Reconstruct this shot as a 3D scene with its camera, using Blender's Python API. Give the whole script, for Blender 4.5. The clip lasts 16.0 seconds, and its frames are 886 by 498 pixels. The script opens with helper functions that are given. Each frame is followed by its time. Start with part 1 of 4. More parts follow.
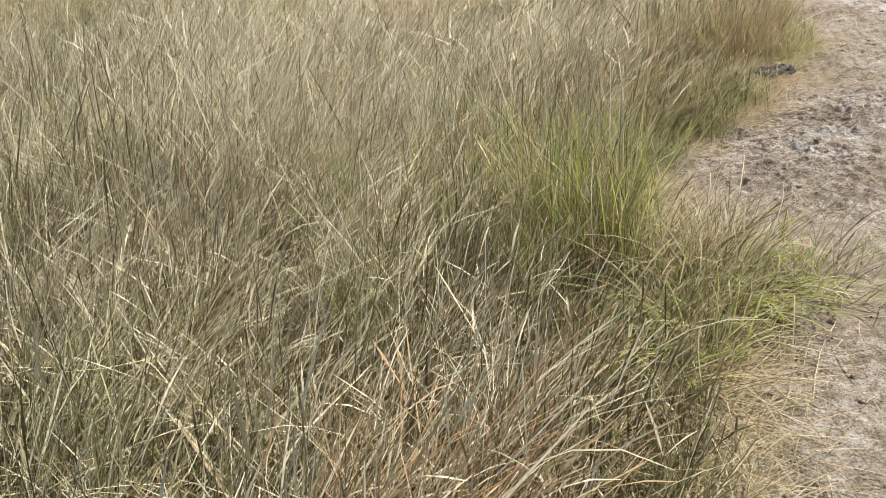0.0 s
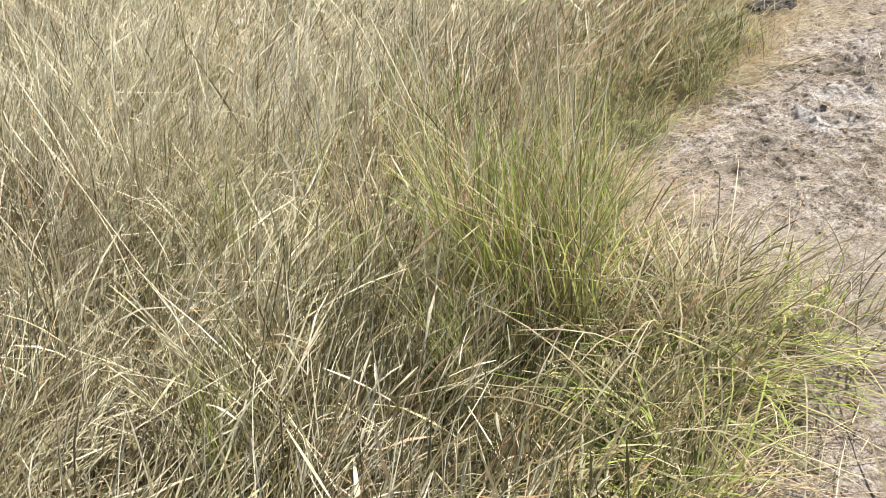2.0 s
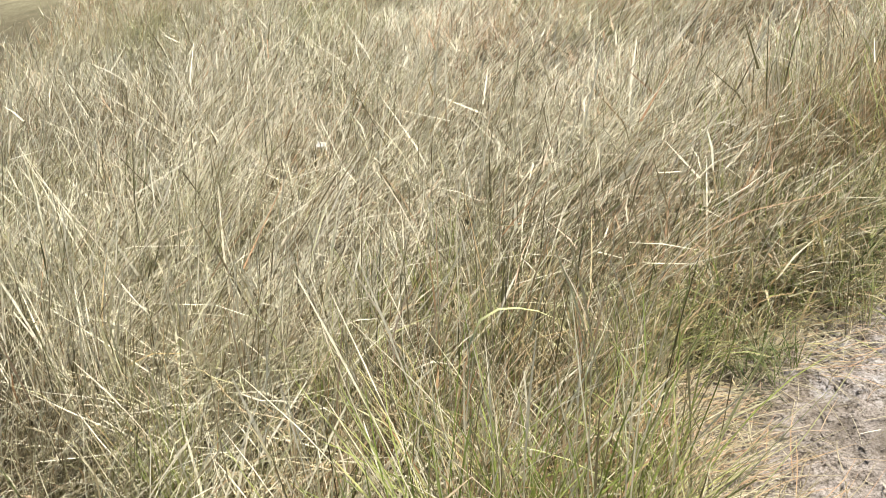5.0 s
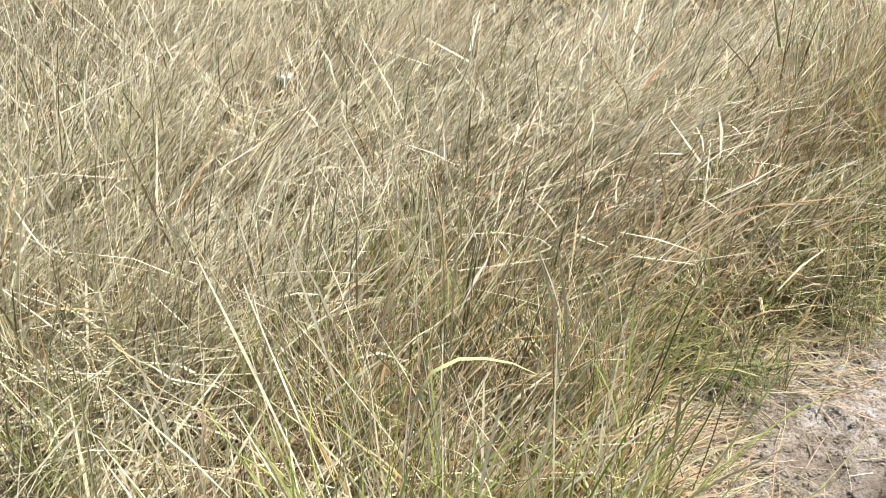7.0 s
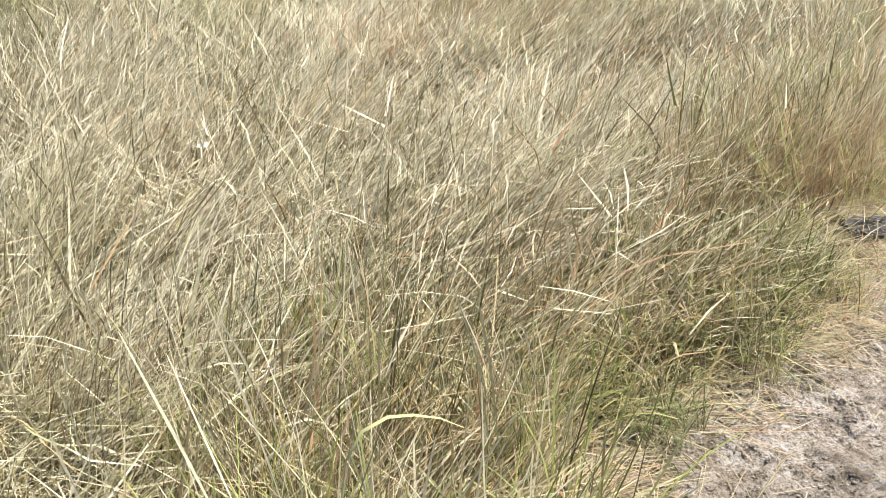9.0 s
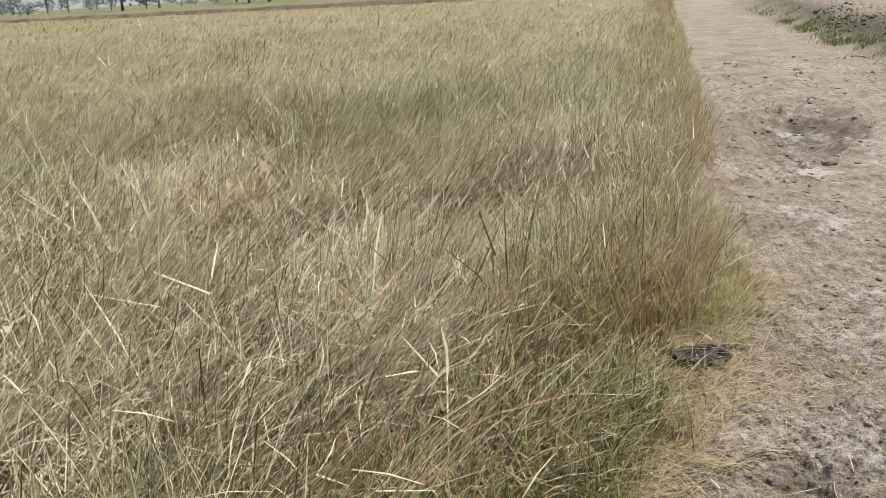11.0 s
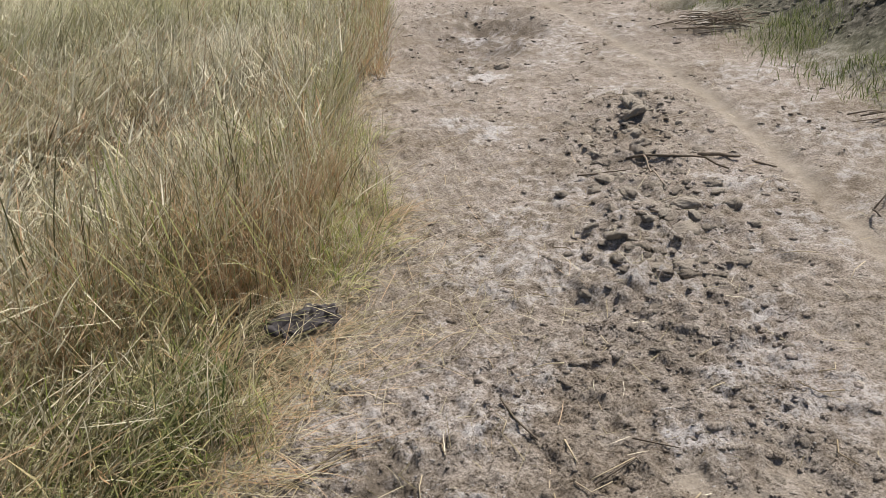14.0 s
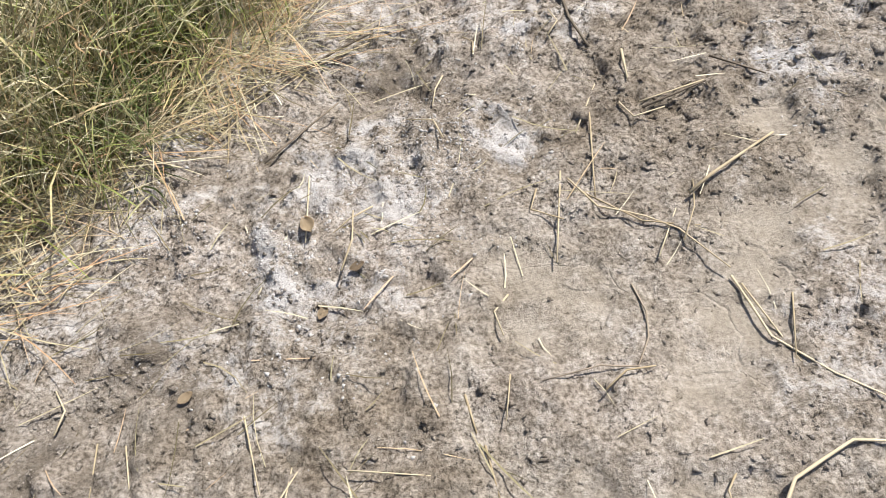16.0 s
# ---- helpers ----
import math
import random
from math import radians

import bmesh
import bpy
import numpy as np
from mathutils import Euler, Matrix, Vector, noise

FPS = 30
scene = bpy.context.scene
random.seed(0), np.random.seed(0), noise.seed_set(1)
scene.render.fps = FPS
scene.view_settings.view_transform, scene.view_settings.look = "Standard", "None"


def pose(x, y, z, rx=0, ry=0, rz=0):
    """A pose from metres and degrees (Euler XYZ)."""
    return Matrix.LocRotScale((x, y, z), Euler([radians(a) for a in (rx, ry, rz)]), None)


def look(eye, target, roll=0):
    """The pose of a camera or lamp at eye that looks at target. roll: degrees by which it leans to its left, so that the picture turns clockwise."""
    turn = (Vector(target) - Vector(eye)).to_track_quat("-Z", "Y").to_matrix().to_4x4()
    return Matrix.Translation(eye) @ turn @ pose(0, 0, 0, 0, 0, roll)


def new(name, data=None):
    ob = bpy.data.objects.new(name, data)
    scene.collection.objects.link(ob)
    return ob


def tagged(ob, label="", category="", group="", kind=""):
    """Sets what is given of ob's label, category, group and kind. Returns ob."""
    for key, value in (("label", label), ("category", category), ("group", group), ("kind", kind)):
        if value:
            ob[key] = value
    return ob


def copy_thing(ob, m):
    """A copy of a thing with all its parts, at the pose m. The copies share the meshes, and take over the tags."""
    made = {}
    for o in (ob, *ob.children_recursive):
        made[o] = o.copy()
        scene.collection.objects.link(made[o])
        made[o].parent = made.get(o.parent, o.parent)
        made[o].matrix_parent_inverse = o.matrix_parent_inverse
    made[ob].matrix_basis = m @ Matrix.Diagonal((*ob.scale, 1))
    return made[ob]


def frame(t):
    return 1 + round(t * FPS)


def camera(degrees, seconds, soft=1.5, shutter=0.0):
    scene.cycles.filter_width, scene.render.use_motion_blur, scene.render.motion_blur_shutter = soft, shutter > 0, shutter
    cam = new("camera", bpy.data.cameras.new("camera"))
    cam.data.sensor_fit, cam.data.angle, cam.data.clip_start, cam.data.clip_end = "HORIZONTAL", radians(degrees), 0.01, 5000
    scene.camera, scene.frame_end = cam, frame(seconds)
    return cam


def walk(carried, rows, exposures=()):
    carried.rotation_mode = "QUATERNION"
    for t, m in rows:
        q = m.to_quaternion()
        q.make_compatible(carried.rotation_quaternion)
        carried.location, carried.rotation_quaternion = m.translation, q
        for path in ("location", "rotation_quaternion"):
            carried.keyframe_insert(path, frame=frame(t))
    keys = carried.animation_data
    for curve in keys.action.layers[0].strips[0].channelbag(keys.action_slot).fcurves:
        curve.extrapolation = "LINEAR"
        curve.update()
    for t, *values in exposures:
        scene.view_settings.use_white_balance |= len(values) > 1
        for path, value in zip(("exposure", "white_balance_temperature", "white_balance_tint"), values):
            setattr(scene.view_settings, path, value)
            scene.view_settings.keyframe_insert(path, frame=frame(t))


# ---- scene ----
cam = camera(59.8, 16.0, soft=0.5)
PATH = [
    (0, (0.2397, -0.2623, 1.5348), (0.0438, 1.292, 0.7454), -6.7),
    (0.5, (0.3298, -0.1531, 1.5497), (0.0537, 1.3419, 0.6744), -10),
    (1, (0.3217, 0.1372, 1.5444), (0.0743, 1.5944, 0.599), -9.8),
    (1.5, (0.3219, 0.3433, 1.5979), (0.1333, 1.794, 0.6297), -8.2),
    (2, (0.4399, 0.5935, 1.5725), (0.2565, 2.038, 0.5937), -9.1),
    (2.5, (0.5839, 0.7804, 1.6032), (0.3708, 2.2462, 0.663), -10.8),
    (3, (0.6151, 0.8706, 1.6312), (0.3951, 2.3679, 0.7437), -9.3),
    (3.5, (0.6186, 1.0372, 1.6084), (0.3829, 2.5373, 0.7305), -6.2),
    (4, (0.6359, 1.1502, 1.6444), (0.3378, 2.6436, 0.7735), -5.1),
    (4.5, (0.7088, 1.3463, 1.6295), (0.2458, 2.8195, 0.7972), -9.1),
    (4.7, (0.7565, 1.4109, 1.6277), (0.2365, 2.8792, 0.8209), -10.6),
    (6.8, (0.6745, 1.806, 1.554), (0.2058, 3.2118, 0.6157), -3),
    (7, (0.6736, 1.8086, 1.547), (0.2208, 3.2196, 0.6095), -3.1),
    (7.5, (0.6762, 1.7981, 1.5532), (0.2515, 3.222, 0.6209), -3.3),
    (8, (0.6822, 1.784, 1.5576), (0.2743, 3.2167, 0.6323), -3.3),
    (8.5, (0.6901, 1.7779, 1.5619), (0.3314, 3.2365, 0.656), -3.7),
    (9, (0.6822, 1.7805, 1.5646), (0.3887, 3.2994, 0.7384), -2.3),
    (9.5, (0.6622, 1.8157, 1.5856), (0.4552, 3.4253, 0.92), -0.7),
    (9.7, (0.671, 1.8218, 1.604), (0.5089, 3.4653, 1.0138), -0.4),
    (11.8, (1.097, 2.0923, 1.6216), (1.1682, 3.7494, 1.0515), -5.5),
    (12, (1.148, 2.128, 1.5698), (1.2692, 3.7805, 0.9945), -5.7),
    (12.5, (1.2343, 2.1941, 1.5391), (1.5307, 3.8159, 0.941), -5),
    (13, (1.343, 2.3488, 1.5269), (1.8373, 3.9046, 0.8858), -4.1),
    (13.5, (1.5233, 2.4443, 1.49), (2.049, 3.9718, 0.8068), -4.4),
    (14, (1.723, 2.5485, 1.4216), (2.1775, 4.0624, 0.6613), -4.5),
    (14.5, (1.8484, 2.703, 1.3585), (2.3313, 4.1071, 0.4262), -3),
    (15, (1.9698, 2.7813, 1.2787), (2.3582, 4.0605, 0.1438), -2.5),
    (15.5, (2.1101, 2.7788, 1.2182), (2.2838, 3.9232, -0.1), -6.4),
    (16, (2.0679, 2.7474, 1.1725), (2.0095, 3.7914, -0.2368), -12.4),
]
EXPOSURES = [(0.0, 0.41, 6900, 10), (1.0, 0.72, 6800, 10), (2.0, 0.8, 6700, 10), (3.5, 0.78, 6600, 10), (9.0, 0.88, 6600, 10), (9.5, 0.7, 6600, 10), (11.8, 0.03, 6950, 11), (13.0, 0.03, 6900, 12), (14.5, 0.24, 6500, 12), (15.0, 0.53, 6450, 11), (15.5, 0.63, 6400, 10), (16.0, 0.67, 6400, 10)]
walk(cam, [(t, look(eye, target, roll)) for t, eye, target, roll in PATH],
     EXPOSURES)

# ---- world, sun ----
SUN_EL, SUN_AZ = radians(60), radians(62)          # azimuth clockwise from +y
world = bpy.data.worlds.new("world")
scene.world = world
world.use_nodes = True
wn = world.node_tree.nodes
sky = wn.new("ShaderNodeTexSky")
sky.sky_type = "NISHITA"
sky.sun_disc = False
sky.sun_elevation, sky.sun_rotation = SUN_EL, SUN_AZ
sky.air_density, sky.dust_density, sky.ozone_density = 1.0, 2.0, 1.0
wn["Background"].inputs["Strength"].default_value = 0.08
world.node_tree.links.new(sky.outputs["Color"], wn["Background"].inputs["Color"])
lamp = bpy.data.lights.new("sun", "SUN")
lamp.energy, lamp.angle, lamp.color = 5.0, radians(1.5), (1.0, 0.955, 0.875)
sun = new("sun", lamp)
to_sun = Vector((math.sin(SUN_AZ) * math.cos(SUN_EL), math.cos(SUN_AZ) * math.cos(SUN_EL), math.sin(SUN_EL)))
sun.matrix_basis = look(to_sun * 60, (0, 0, 0))

# ---- the plan ----
ROAD = (0.258, 0.966)                              # the way along the track
EDGE_Y = (-6.0, 0.5, 1.27, 1.8, 2.1, 2.5, 2.77, 3.2, 3.45, 3.6, 3.83, 3.97, 4.12, 4.3, 4.5, 4.75, 5.0, 5.25, 5.6, 6.1, 7.95, 120.0)
EDGE_X = (0.0, 0.4, 0.68, 0.84, 0.9, 0.86, 0.84, 0.7, 0.66, 0.9, 1.1, 1.25, 1.42, 1.56, 1.62, 1.66, 1.68, 1.82, 2.02, 2.24, 2.68, 32.6)
rng = np.random.default_rng(7)


def edge(y):
    """The foot of the standing grass: x for a y."""
    return np.interp(y, EDGE_Y, EDGE_X)


def across(x, y):
    """Metres to the right of the grass's edge line, square to the track."""
    return (x - 2.95) * ROAD[1] - (y - 8.0) * ROAD[0]


def along(x, y):
    return (x - 2.95) * ROAD[0] + (y - 8.0) * ROAD[1]


def hashed(ix, iy, seed):
    h = (ix.astype(np.int64) * 374761393 + iy.astype(np.int64) * 668265263 + seed * 974634777) & 0xFFFFFFFF
    h = ((h ^ (h >> 13)) * 1274126177) & 0xFFFFFFFF
    h = ((h ^ (h >> 16)) * 1103515245) & 0xFFFFFFFF
    return ((h ^ (h >> 15)) & 0xFFFFFF) / float(0xFFFFFF)


def vnoise(x, y, seed=0):
    x, y = np.asarray(x, float), np.asarray(y, float)
    ix, iy = np.floor(x), np.floor(y)
    fx, fy = x - ix, y - iy
    fx, fy = fx * fx * (3 - 2 * fx), fy * fy * (3 - 2 * fy)
    a, b = hashed(ix, iy, seed), hashed(ix + 1, iy, seed)
    c, d = hashed(ix, iy + 1, seed), hashed(ix + 1, iy + 1, seed)
    return (a * (1 - fx) + b * fx) * (1 - fy) + (c * (1 - fx) + d * fx) * fy


def fbm(x, y, scale, seed=0, octaves=4, gain=0.5):
    """Noise from 0 to 1 with features of that many metres."""
    total, amp, norm = 0.0, 1.0, 0.0
    for o in range(octaves):
        total = total + amp * vnoise(x / scale * 2 ** o + 17.3 * o, y / scale * 2 ** o - 9.1 * o, seed + o)
        norm += amp
        amp *= gain
    return total / norm


def step(a, b, v):
    t = np.clip((v - a) / (b - a), 0, 1)
    return t * t * (3 - 2 * t)


def blobs(x, y, spots):
    m = np.zeros_like(x)
    for cx, cy, r in spots:
        m = np.maximum(m, np.exp(-((x - cx) ** 2 + (y - cy) ** 2) / (r * r)))
    return m


def to_line(x, y, points):
    """Distance to a chain of points."""
    best = np.full_like(x, 1e9)
    for (ax, ay), (bx, by) in zip(points, points[1:]):
        dx, dy = bx - ax, by - ay
        t = np.clip(((x - ax) * dx + (y - ay) * dy) / (dx * dx + dy * dy), 0, 1)
        best = np.minimum(best, np.hypot(x - ax - t * dx, y - ay - t * dy))
    return best


RIDGE = [(2.85, 3.946), (3.157, 4.56), (3.552, 5.262), (3.771, 5.876), (4.341, 6.841)]
TYRE = [(3.683, 3.157), (3.946, 4.148), (4.157, 4.683), (4.464, 5.464), (4.911, 6.797), (5.42, 8.858), (5.788, 10.963), (8.419, 19.294)]
SALT = [(1.747, 3.81, 0.12), (1.702, 3.69, 0.13), (1.729, 3.58, 0.12), (1.71, 3.47, 0.11), (2.155, 3.835, 0.085), (2.08, 3.9, 0.09), (1.965, 3.93, 0.1), (1.88, 3.86, 0.1), (1.86, 3.61, 0.11), (2.06, 3.745, 0.09), (1.95, 3.72, 0.1), (1.543, 3.83, 0.1), (1.435, 3.8, 0.08), (1.45, 4.03, 0.07), (2.93, 3.45, 0.12), (2.89, 3.33, 0.12), (3.08, 4.05, 0.14), (3.3, 4.3, 0.16), (3.2, 3.95, 0.15), (2.25, 4.15, 0.08), (3.745, 4.762, 0.114), (4.175, 5.323, 0.096), (3.315, 6.744, 0.246), (3.245, 7.042, 0.175), (2.806, 3.903, 0.105), (3.157, 4.034, 0.088), (3.771, 8.156, 0.307), (4.56, 10.173, 0.351), (2.061, 4.166, 0.088)]
SMOOTH = [(2.6, 3.54, 0.1), (2.545, 3.46, 0.09), (2.48, 3.36, 0.11), (2.43, 3.26, 0.11), (2.73, 3.56, 0.09), (2.79, 3.66, 0.07), (2.16, 3.53, 0.09), (2.25, 3.46, 0.09), (2.15, 3.42, 0.08), (2.91, 3.73, 0.06), (2.7, 3.78, 0.06), (2.368, 3.034, 0.114), (2.122, 3.07, 0.123), (1.316, 2.763, 0.14), (1.359, 2.28, 0.263)]
DAMP = [(1.491, 3.455, 0.114), (1.438, 3.368, 0.088), (1.526, 3.534, 0.061), (2.03, 4.08, 0.09), (1.93, 4.1, 0.08), (2.875, 3.58, 0.06), (2.81, 3.22, 0.08), (1.316, 3.289, 0.105), (1.14, 3.376, 0.088)]
HOLLOWS = [(4.385, 9.822, 0.658, 0.132), (4.078, 9.033, 0.395, 0.105), (4.824, 10.612, 0.439, 0.088), (6.577, 9.735, 0.246, 0.105)]
PRINT = [(2.969, 3.832), (2.964, 3.727), (2.977, 3.596), (2.92, 3.508)]


def ground_z(x, y):
    x, y = np.asarray(x, float), np.asarray(y, float)
    a = across(x, y)
    field = step(-0.1, 0.25, edge(y) - x)
    z = 0.05 * (fbm(x, y, 1.3, 3) - 0.5) * (1 - 0.2 * field)
    rough = 0.58 + 0.3 * step(0.38, 0.66, fbm(x, y, 0.6, 91, 3))
    rough = rough * (1 - 0.85 * np.clip(blobs(x, y, SMOOTH), 0, 1))
    tyre = np.exp(-(to_line(x, y, TYRE) / 0.07) ** 2)
    rough = rough * (1 - 0.85 * tyre)
    z = z + rough * 0.06 * (fbm(x, y, 0.16, 11, 4, 0.6) - 0.5)
    # broken crust: low plates with steep edges, and crumbs on them
    wx, wy = x + 0.05 * (fbm(x, y, 0.1, 13, 2) - 0.5), y + 0.05 * (fbm(x, y, 0.1, 15, 2) - 0.5)
    crust = fbm(wx, wy, 0.14, 17, 3, 0.6)
    z = z + rough * (0.009 * step(0.47, 0.52, crust) + 0.009 * step(0.58, 0.64, crust) - 0.006 * step(0.41, 0.36, crust))
    lump = fbm(x, y, 0.07, 23, 2, 0.5)
    z = z + rough * (0.016 * step(0.45, 0.72, lump) + 0.009 * step(0.45, 0.8, vnoise(x / 0.036, y / 0.036, 29)) + 0.015 * (fbm(x, y, 0.026, 131, 2, 0.6) - 0.5))
    z = z - 0.009 * step(0.4, 0.56, blobs(wx + 0.06 * (fbm(x, y, 0.05, 95, 2) - 0.5), wy, SMOOTH))
    ridge = np.exp(-(to_line(x, y, RIDGE) / 0.38) ** 2) * (0.25 + 0.75 * step(3.9, 4.8, y))
    heave = fbm(wx, wy, 0.2, 31, 4, 0.6)
    z = z + ridge * (0.028 + 0.085 * (heave - 0.45) + 0.015 * step(0.46, 0.62, heave) + 0.017 * step(0.4, 0.72, lump)) - 0.018 * tyre
    salt = blobs(wx, wy, SALT)
    z = z + salt * (0.014 * fbm(x, y, 0.045, 71, 2) + 0.009 * step(0.25, 0.8, vnoise(x / 0.02, y / 0.02, 73)))
    for cx, cy, r, deep in HOLLOWS:
        d = np.hypot(x - cx, y - cy) / r * (0.75 + 0.5 * fbm(x, y, r, 51, 2))
        z = z - deep * np.exp(-d ** 4) + 0.35 * deep * np.exp(-((d - 1.25) / 0.25) ** 2)
    d = to_line(x, y, PRINT) * (0.8 + 0.4 * fbm(x, y, 0.05, 57, 2))
    z = z - 0.015 * step(0.075, 0.02, d) + 0.01 * np.exp(-((d - 0.085) / 0.022) ** 2)
    # earth bank on the far side of the track, and the land behind it
    w = a + 0.5 * (fbm(x, y, 1.6, 41, 3) - 0.5)
    bank = np.interp(w, (3.15, 3.5, 3.85, 4.35, 5.1, 6.7, 9.6, 26.0), (0, 0.12, 0.34, 0.46, 0.42, 0.3, 0.24, 0.18))
    z = z + bank * (0.6 + 0.8 * fbm(x, y, 0.4, 47, 5, 0.62))
    # matted thatch of the field far off
    far = step(8, 19, y) * step(0.1, 1.0, edge(y) - x)
    z = z + far * (0.13 + 0.2 * (fbm(x, y, 1.5, 61, 3) - 0.5))
    return z


# ---- materials ----
def material(name, rough=0.9, spec=0.2):
    m = bpy.data.materials.new(name)
    m.use_nodes = True
    b = m.node_tree.nodes["Principled BSDF"]
    b.inputs["Roughness"].default_value = rough
    b.inputs["Specular IOR Level"].default_value = spec
    return m, m.node_tree.nodes, m.node_tree.links, b


def ramp_node(nodes, stops):
    r = nodes.new("ShaderNodeValToRGB")
    e = r.color_ramp.elements
    while len(e) < len(stops):
        e.new(0.5)
    for el, (p, c) in zip(e, stops):
        el.position, el.color = p, (*c, 1)
    return r


def noise_node(nodes, links, coords, scale, detail=4, rough=0.55):
    n = nodes.new("ShaderNodeTexNoise")
    n.inputs["Scale"].default_value, n.inputs["Detail"].default_value, n.inputs["Roughness"].default_value = scale, detail, rough
    links.new(coords, n.inputs["Vector"])
    return n.outputs["Fac"]


def mixed(nodes, links, fac, a, b, kind="MIX"):
    m = nodes.new("ShaderNodeMix")
    m.data_type, m.blend_type = "RGBA", kind
    for sock, v in ((m.inputs["Factor"], fac), (m.inputs["A"], a), (m.inputs["B"], b)):
        if isinstance(v, (int, float)):
            sock.default_value = v
        elif isinstance(v, tuple):
            sock.default_value = (*v, 1)
        else:
            links.new(v, sock)
    return m.outputs["Result"]


def attr_node(nodes, name):
    a = nodes.new("ShaderNodeAttribute")
    a.attribute_name = name
    return a.outputs["Fac"]


def math_node(nodes, links, op, a, b=0.0, c=0.0):
    m = nodes.new("ShaderNodeMath")
    m.operation = op
    for sock, v in zip(m.inputs, (a, b, c)):
        if isinstance(v, (int, float)):
            sock.default_value = v
        else:
            links.new(v, sock)
    return m.outputs[0]


def bump_node(nodes, links, height, bsdf, distance, strength=1.0):
    b = nodes.new("ShaderNodeBump")
    b.inputs["Distance"].default_value, b.inputs["Strength"].default_value = distance, strength
    links.new(height, b.inputs["Height"])
    links.new(b.outputs["Normal"], bsdf.inputs["Normal"])


def ground_material():
    m, n, l, b = material("dry_soil", 0.95, 0.12)
    co = n.new("ShaderNodeTexCoord").outputs["Object"]
    big, mid = noise_node(n, l, co, 1.7, 5), noise_node(n, l, co, 15, 7, 0.68)
    fine, grit = noise_node(n, l, co, 75, 6, 0.78), noise_node(n, l, co, 320, 3, 0.7)
    soil = ramp_node(n, [(0.36, (0.155, 0.132, 0.108)), (0.47, (0.26, 0.231, 0.2)), (0.6, (0.375, 0.347, 0.32))])
    l.new(math_node(n, l, "ADD", math_node(n, l, "MULTIPLY", mid, 0.65), math_node(n, l, "MULTIPLY", fine, 0.35)), soil.inputs["Fac"])
    tint = ramp_node(n, [(0.36, (0.8, 0.755, 0.69)), (0.5, (0.97, 0.945, 0.91)), (0.64, (1.08, 1.05, 1.03))])
    l.new(big, tint.inputs["Fac"])
    col = mixed(n, l, 1.0, soil.outputs["Color"], tint.outputs["Color"], "MULTIPLY")
    grain = ramp_node(n, [(0.36, (0.48, 0.46, 0.435)), (0.47, (0.97, 0.96, 0.95)), (0.64, (1.44, 1.43, 1.42))])
    l.new(noise_node(n, l, co, 120, 4, 0.7), grain.inputs["Fac"])
    col = mixed(n, l, 1.0, col, grain.outputs["Color"], "MULTIPLY")
    col = mixed(n, l, math_node(n, l, "MULTIPLY", attr_node(n, "smooth"), 0.8), col, (0.3, 0.262, 0.212))
    damp = math_node(n, l, "MULTIPLY", attr_node(n, "damp"), math_node(n, l, "MULTIPLY_ADD", mid, 1.4, 0.15))
    damp = math_node(n, l, "MINIMUM", damp, 0.9)
    col = mixed(n, l, damp, col, (0.13, 0.107, 0.083))
    # salt crust
    s = math_node(n, l, "ADD", math_node(n, l, "MULTIPLY", attr_node(n, "salt"), 0.72), math_node(n, l, "MULTIPLY_ADD", fine, 1.3, -0.78))
    s = math_node(n, l, "ADD", s, math_node(n, l, "MULTIPLY_ADD", mid, 1.6, -0.88))
    sr = ramp_node(n, [(0.18, (0, 0, 0)), (0.72, (1, 1, 1))])
    l.new(s, sr.inputs["Fac"])
    col = mixed(n, l, math_node(n, l, "MULTIPLY", sr.outputs["Color"], 0.85), col, (0.53, 0.512, 0.505))
    # clay bank
    clay = ramp_node(n, [(0.4, (0.06, 0.056, 0.043)), (0.52, (0.13, 0.12, 0.094)), (0.64, (0.26, 0.24, 0.195))])
    l.new(mid, clay.inputs["Fac"])
    col = mixed(n, l, attr_node(n, "bank"), col, clay.outputs["Color"])
    # dead litter under the standing grass, darkened in colour for shade between blades
    shaded_thatch = ramp_node(n, [(0.32, (0.05, 0.042, 0.025)), (0.55, (0.1, 0.085, 0.05)), (0.75, (0.18, 0.15, 0.09))])
    l.new(math_node(n, l, "ADD", math_node(n, l, "MULTIPLY", mid, 0.5), math_node(n, l, "MULTIPLY", big, 0.5)), shaded_thatch.inputs["Fac"])
    col = mixed(n, l, attr_node(n, "field"), col, shaded_thatch.outputs["Color"])
    mat = ramp_node(n, [(0.34, (0.14, 0.125, 0.07)), (0.5, (0.26, 0.238, 0.145)), (0.68, (0.38, 0.35, 0.23))])
    l.new(math_node(n, l, "ADD", math_node(n, l, "MULTIPLY", mid, 0.6), math_node(n, l, "MULTIPLY", big, 0.4)), mat.inputs["Fac"])
    col = mixed(n, l, attr_node(n, "canopy"), col, mat.outputs["Color"])
    lush = ramp_node(n, [(0.35, (0.12, 0.14, 0.07)), (0.65, (0.2, 0.225, 0.12))])
    l.new(big, lush.inputs["Fac"])
    col = mixed(n, l, attr_node(n, "lush"), col, lush.outputs["Color"])
    l.new(col, b.inputs["Base Color"])
    h = math_node(n, l, "ADD", math_node(n, l, "MULTIPLY", mid, 1.5), math_node(n, l, "MULTIPLY", fine, 0.9))
    h = math_node(n, l, "ADD", h, math_node(n, l, "MULTIPLY", grit, 0.32))
    vor = n.new("ShaderNodeTexVoronoi")
    vor.inputs["Scale"].default_value = 95
    l.new(co, vor.inputs["Vector"])
    h = math_node(n, l, "SUBTRACT", h, math_node(n, l, "MULTIPLY", vor.outputs["Distance"], 0.12))
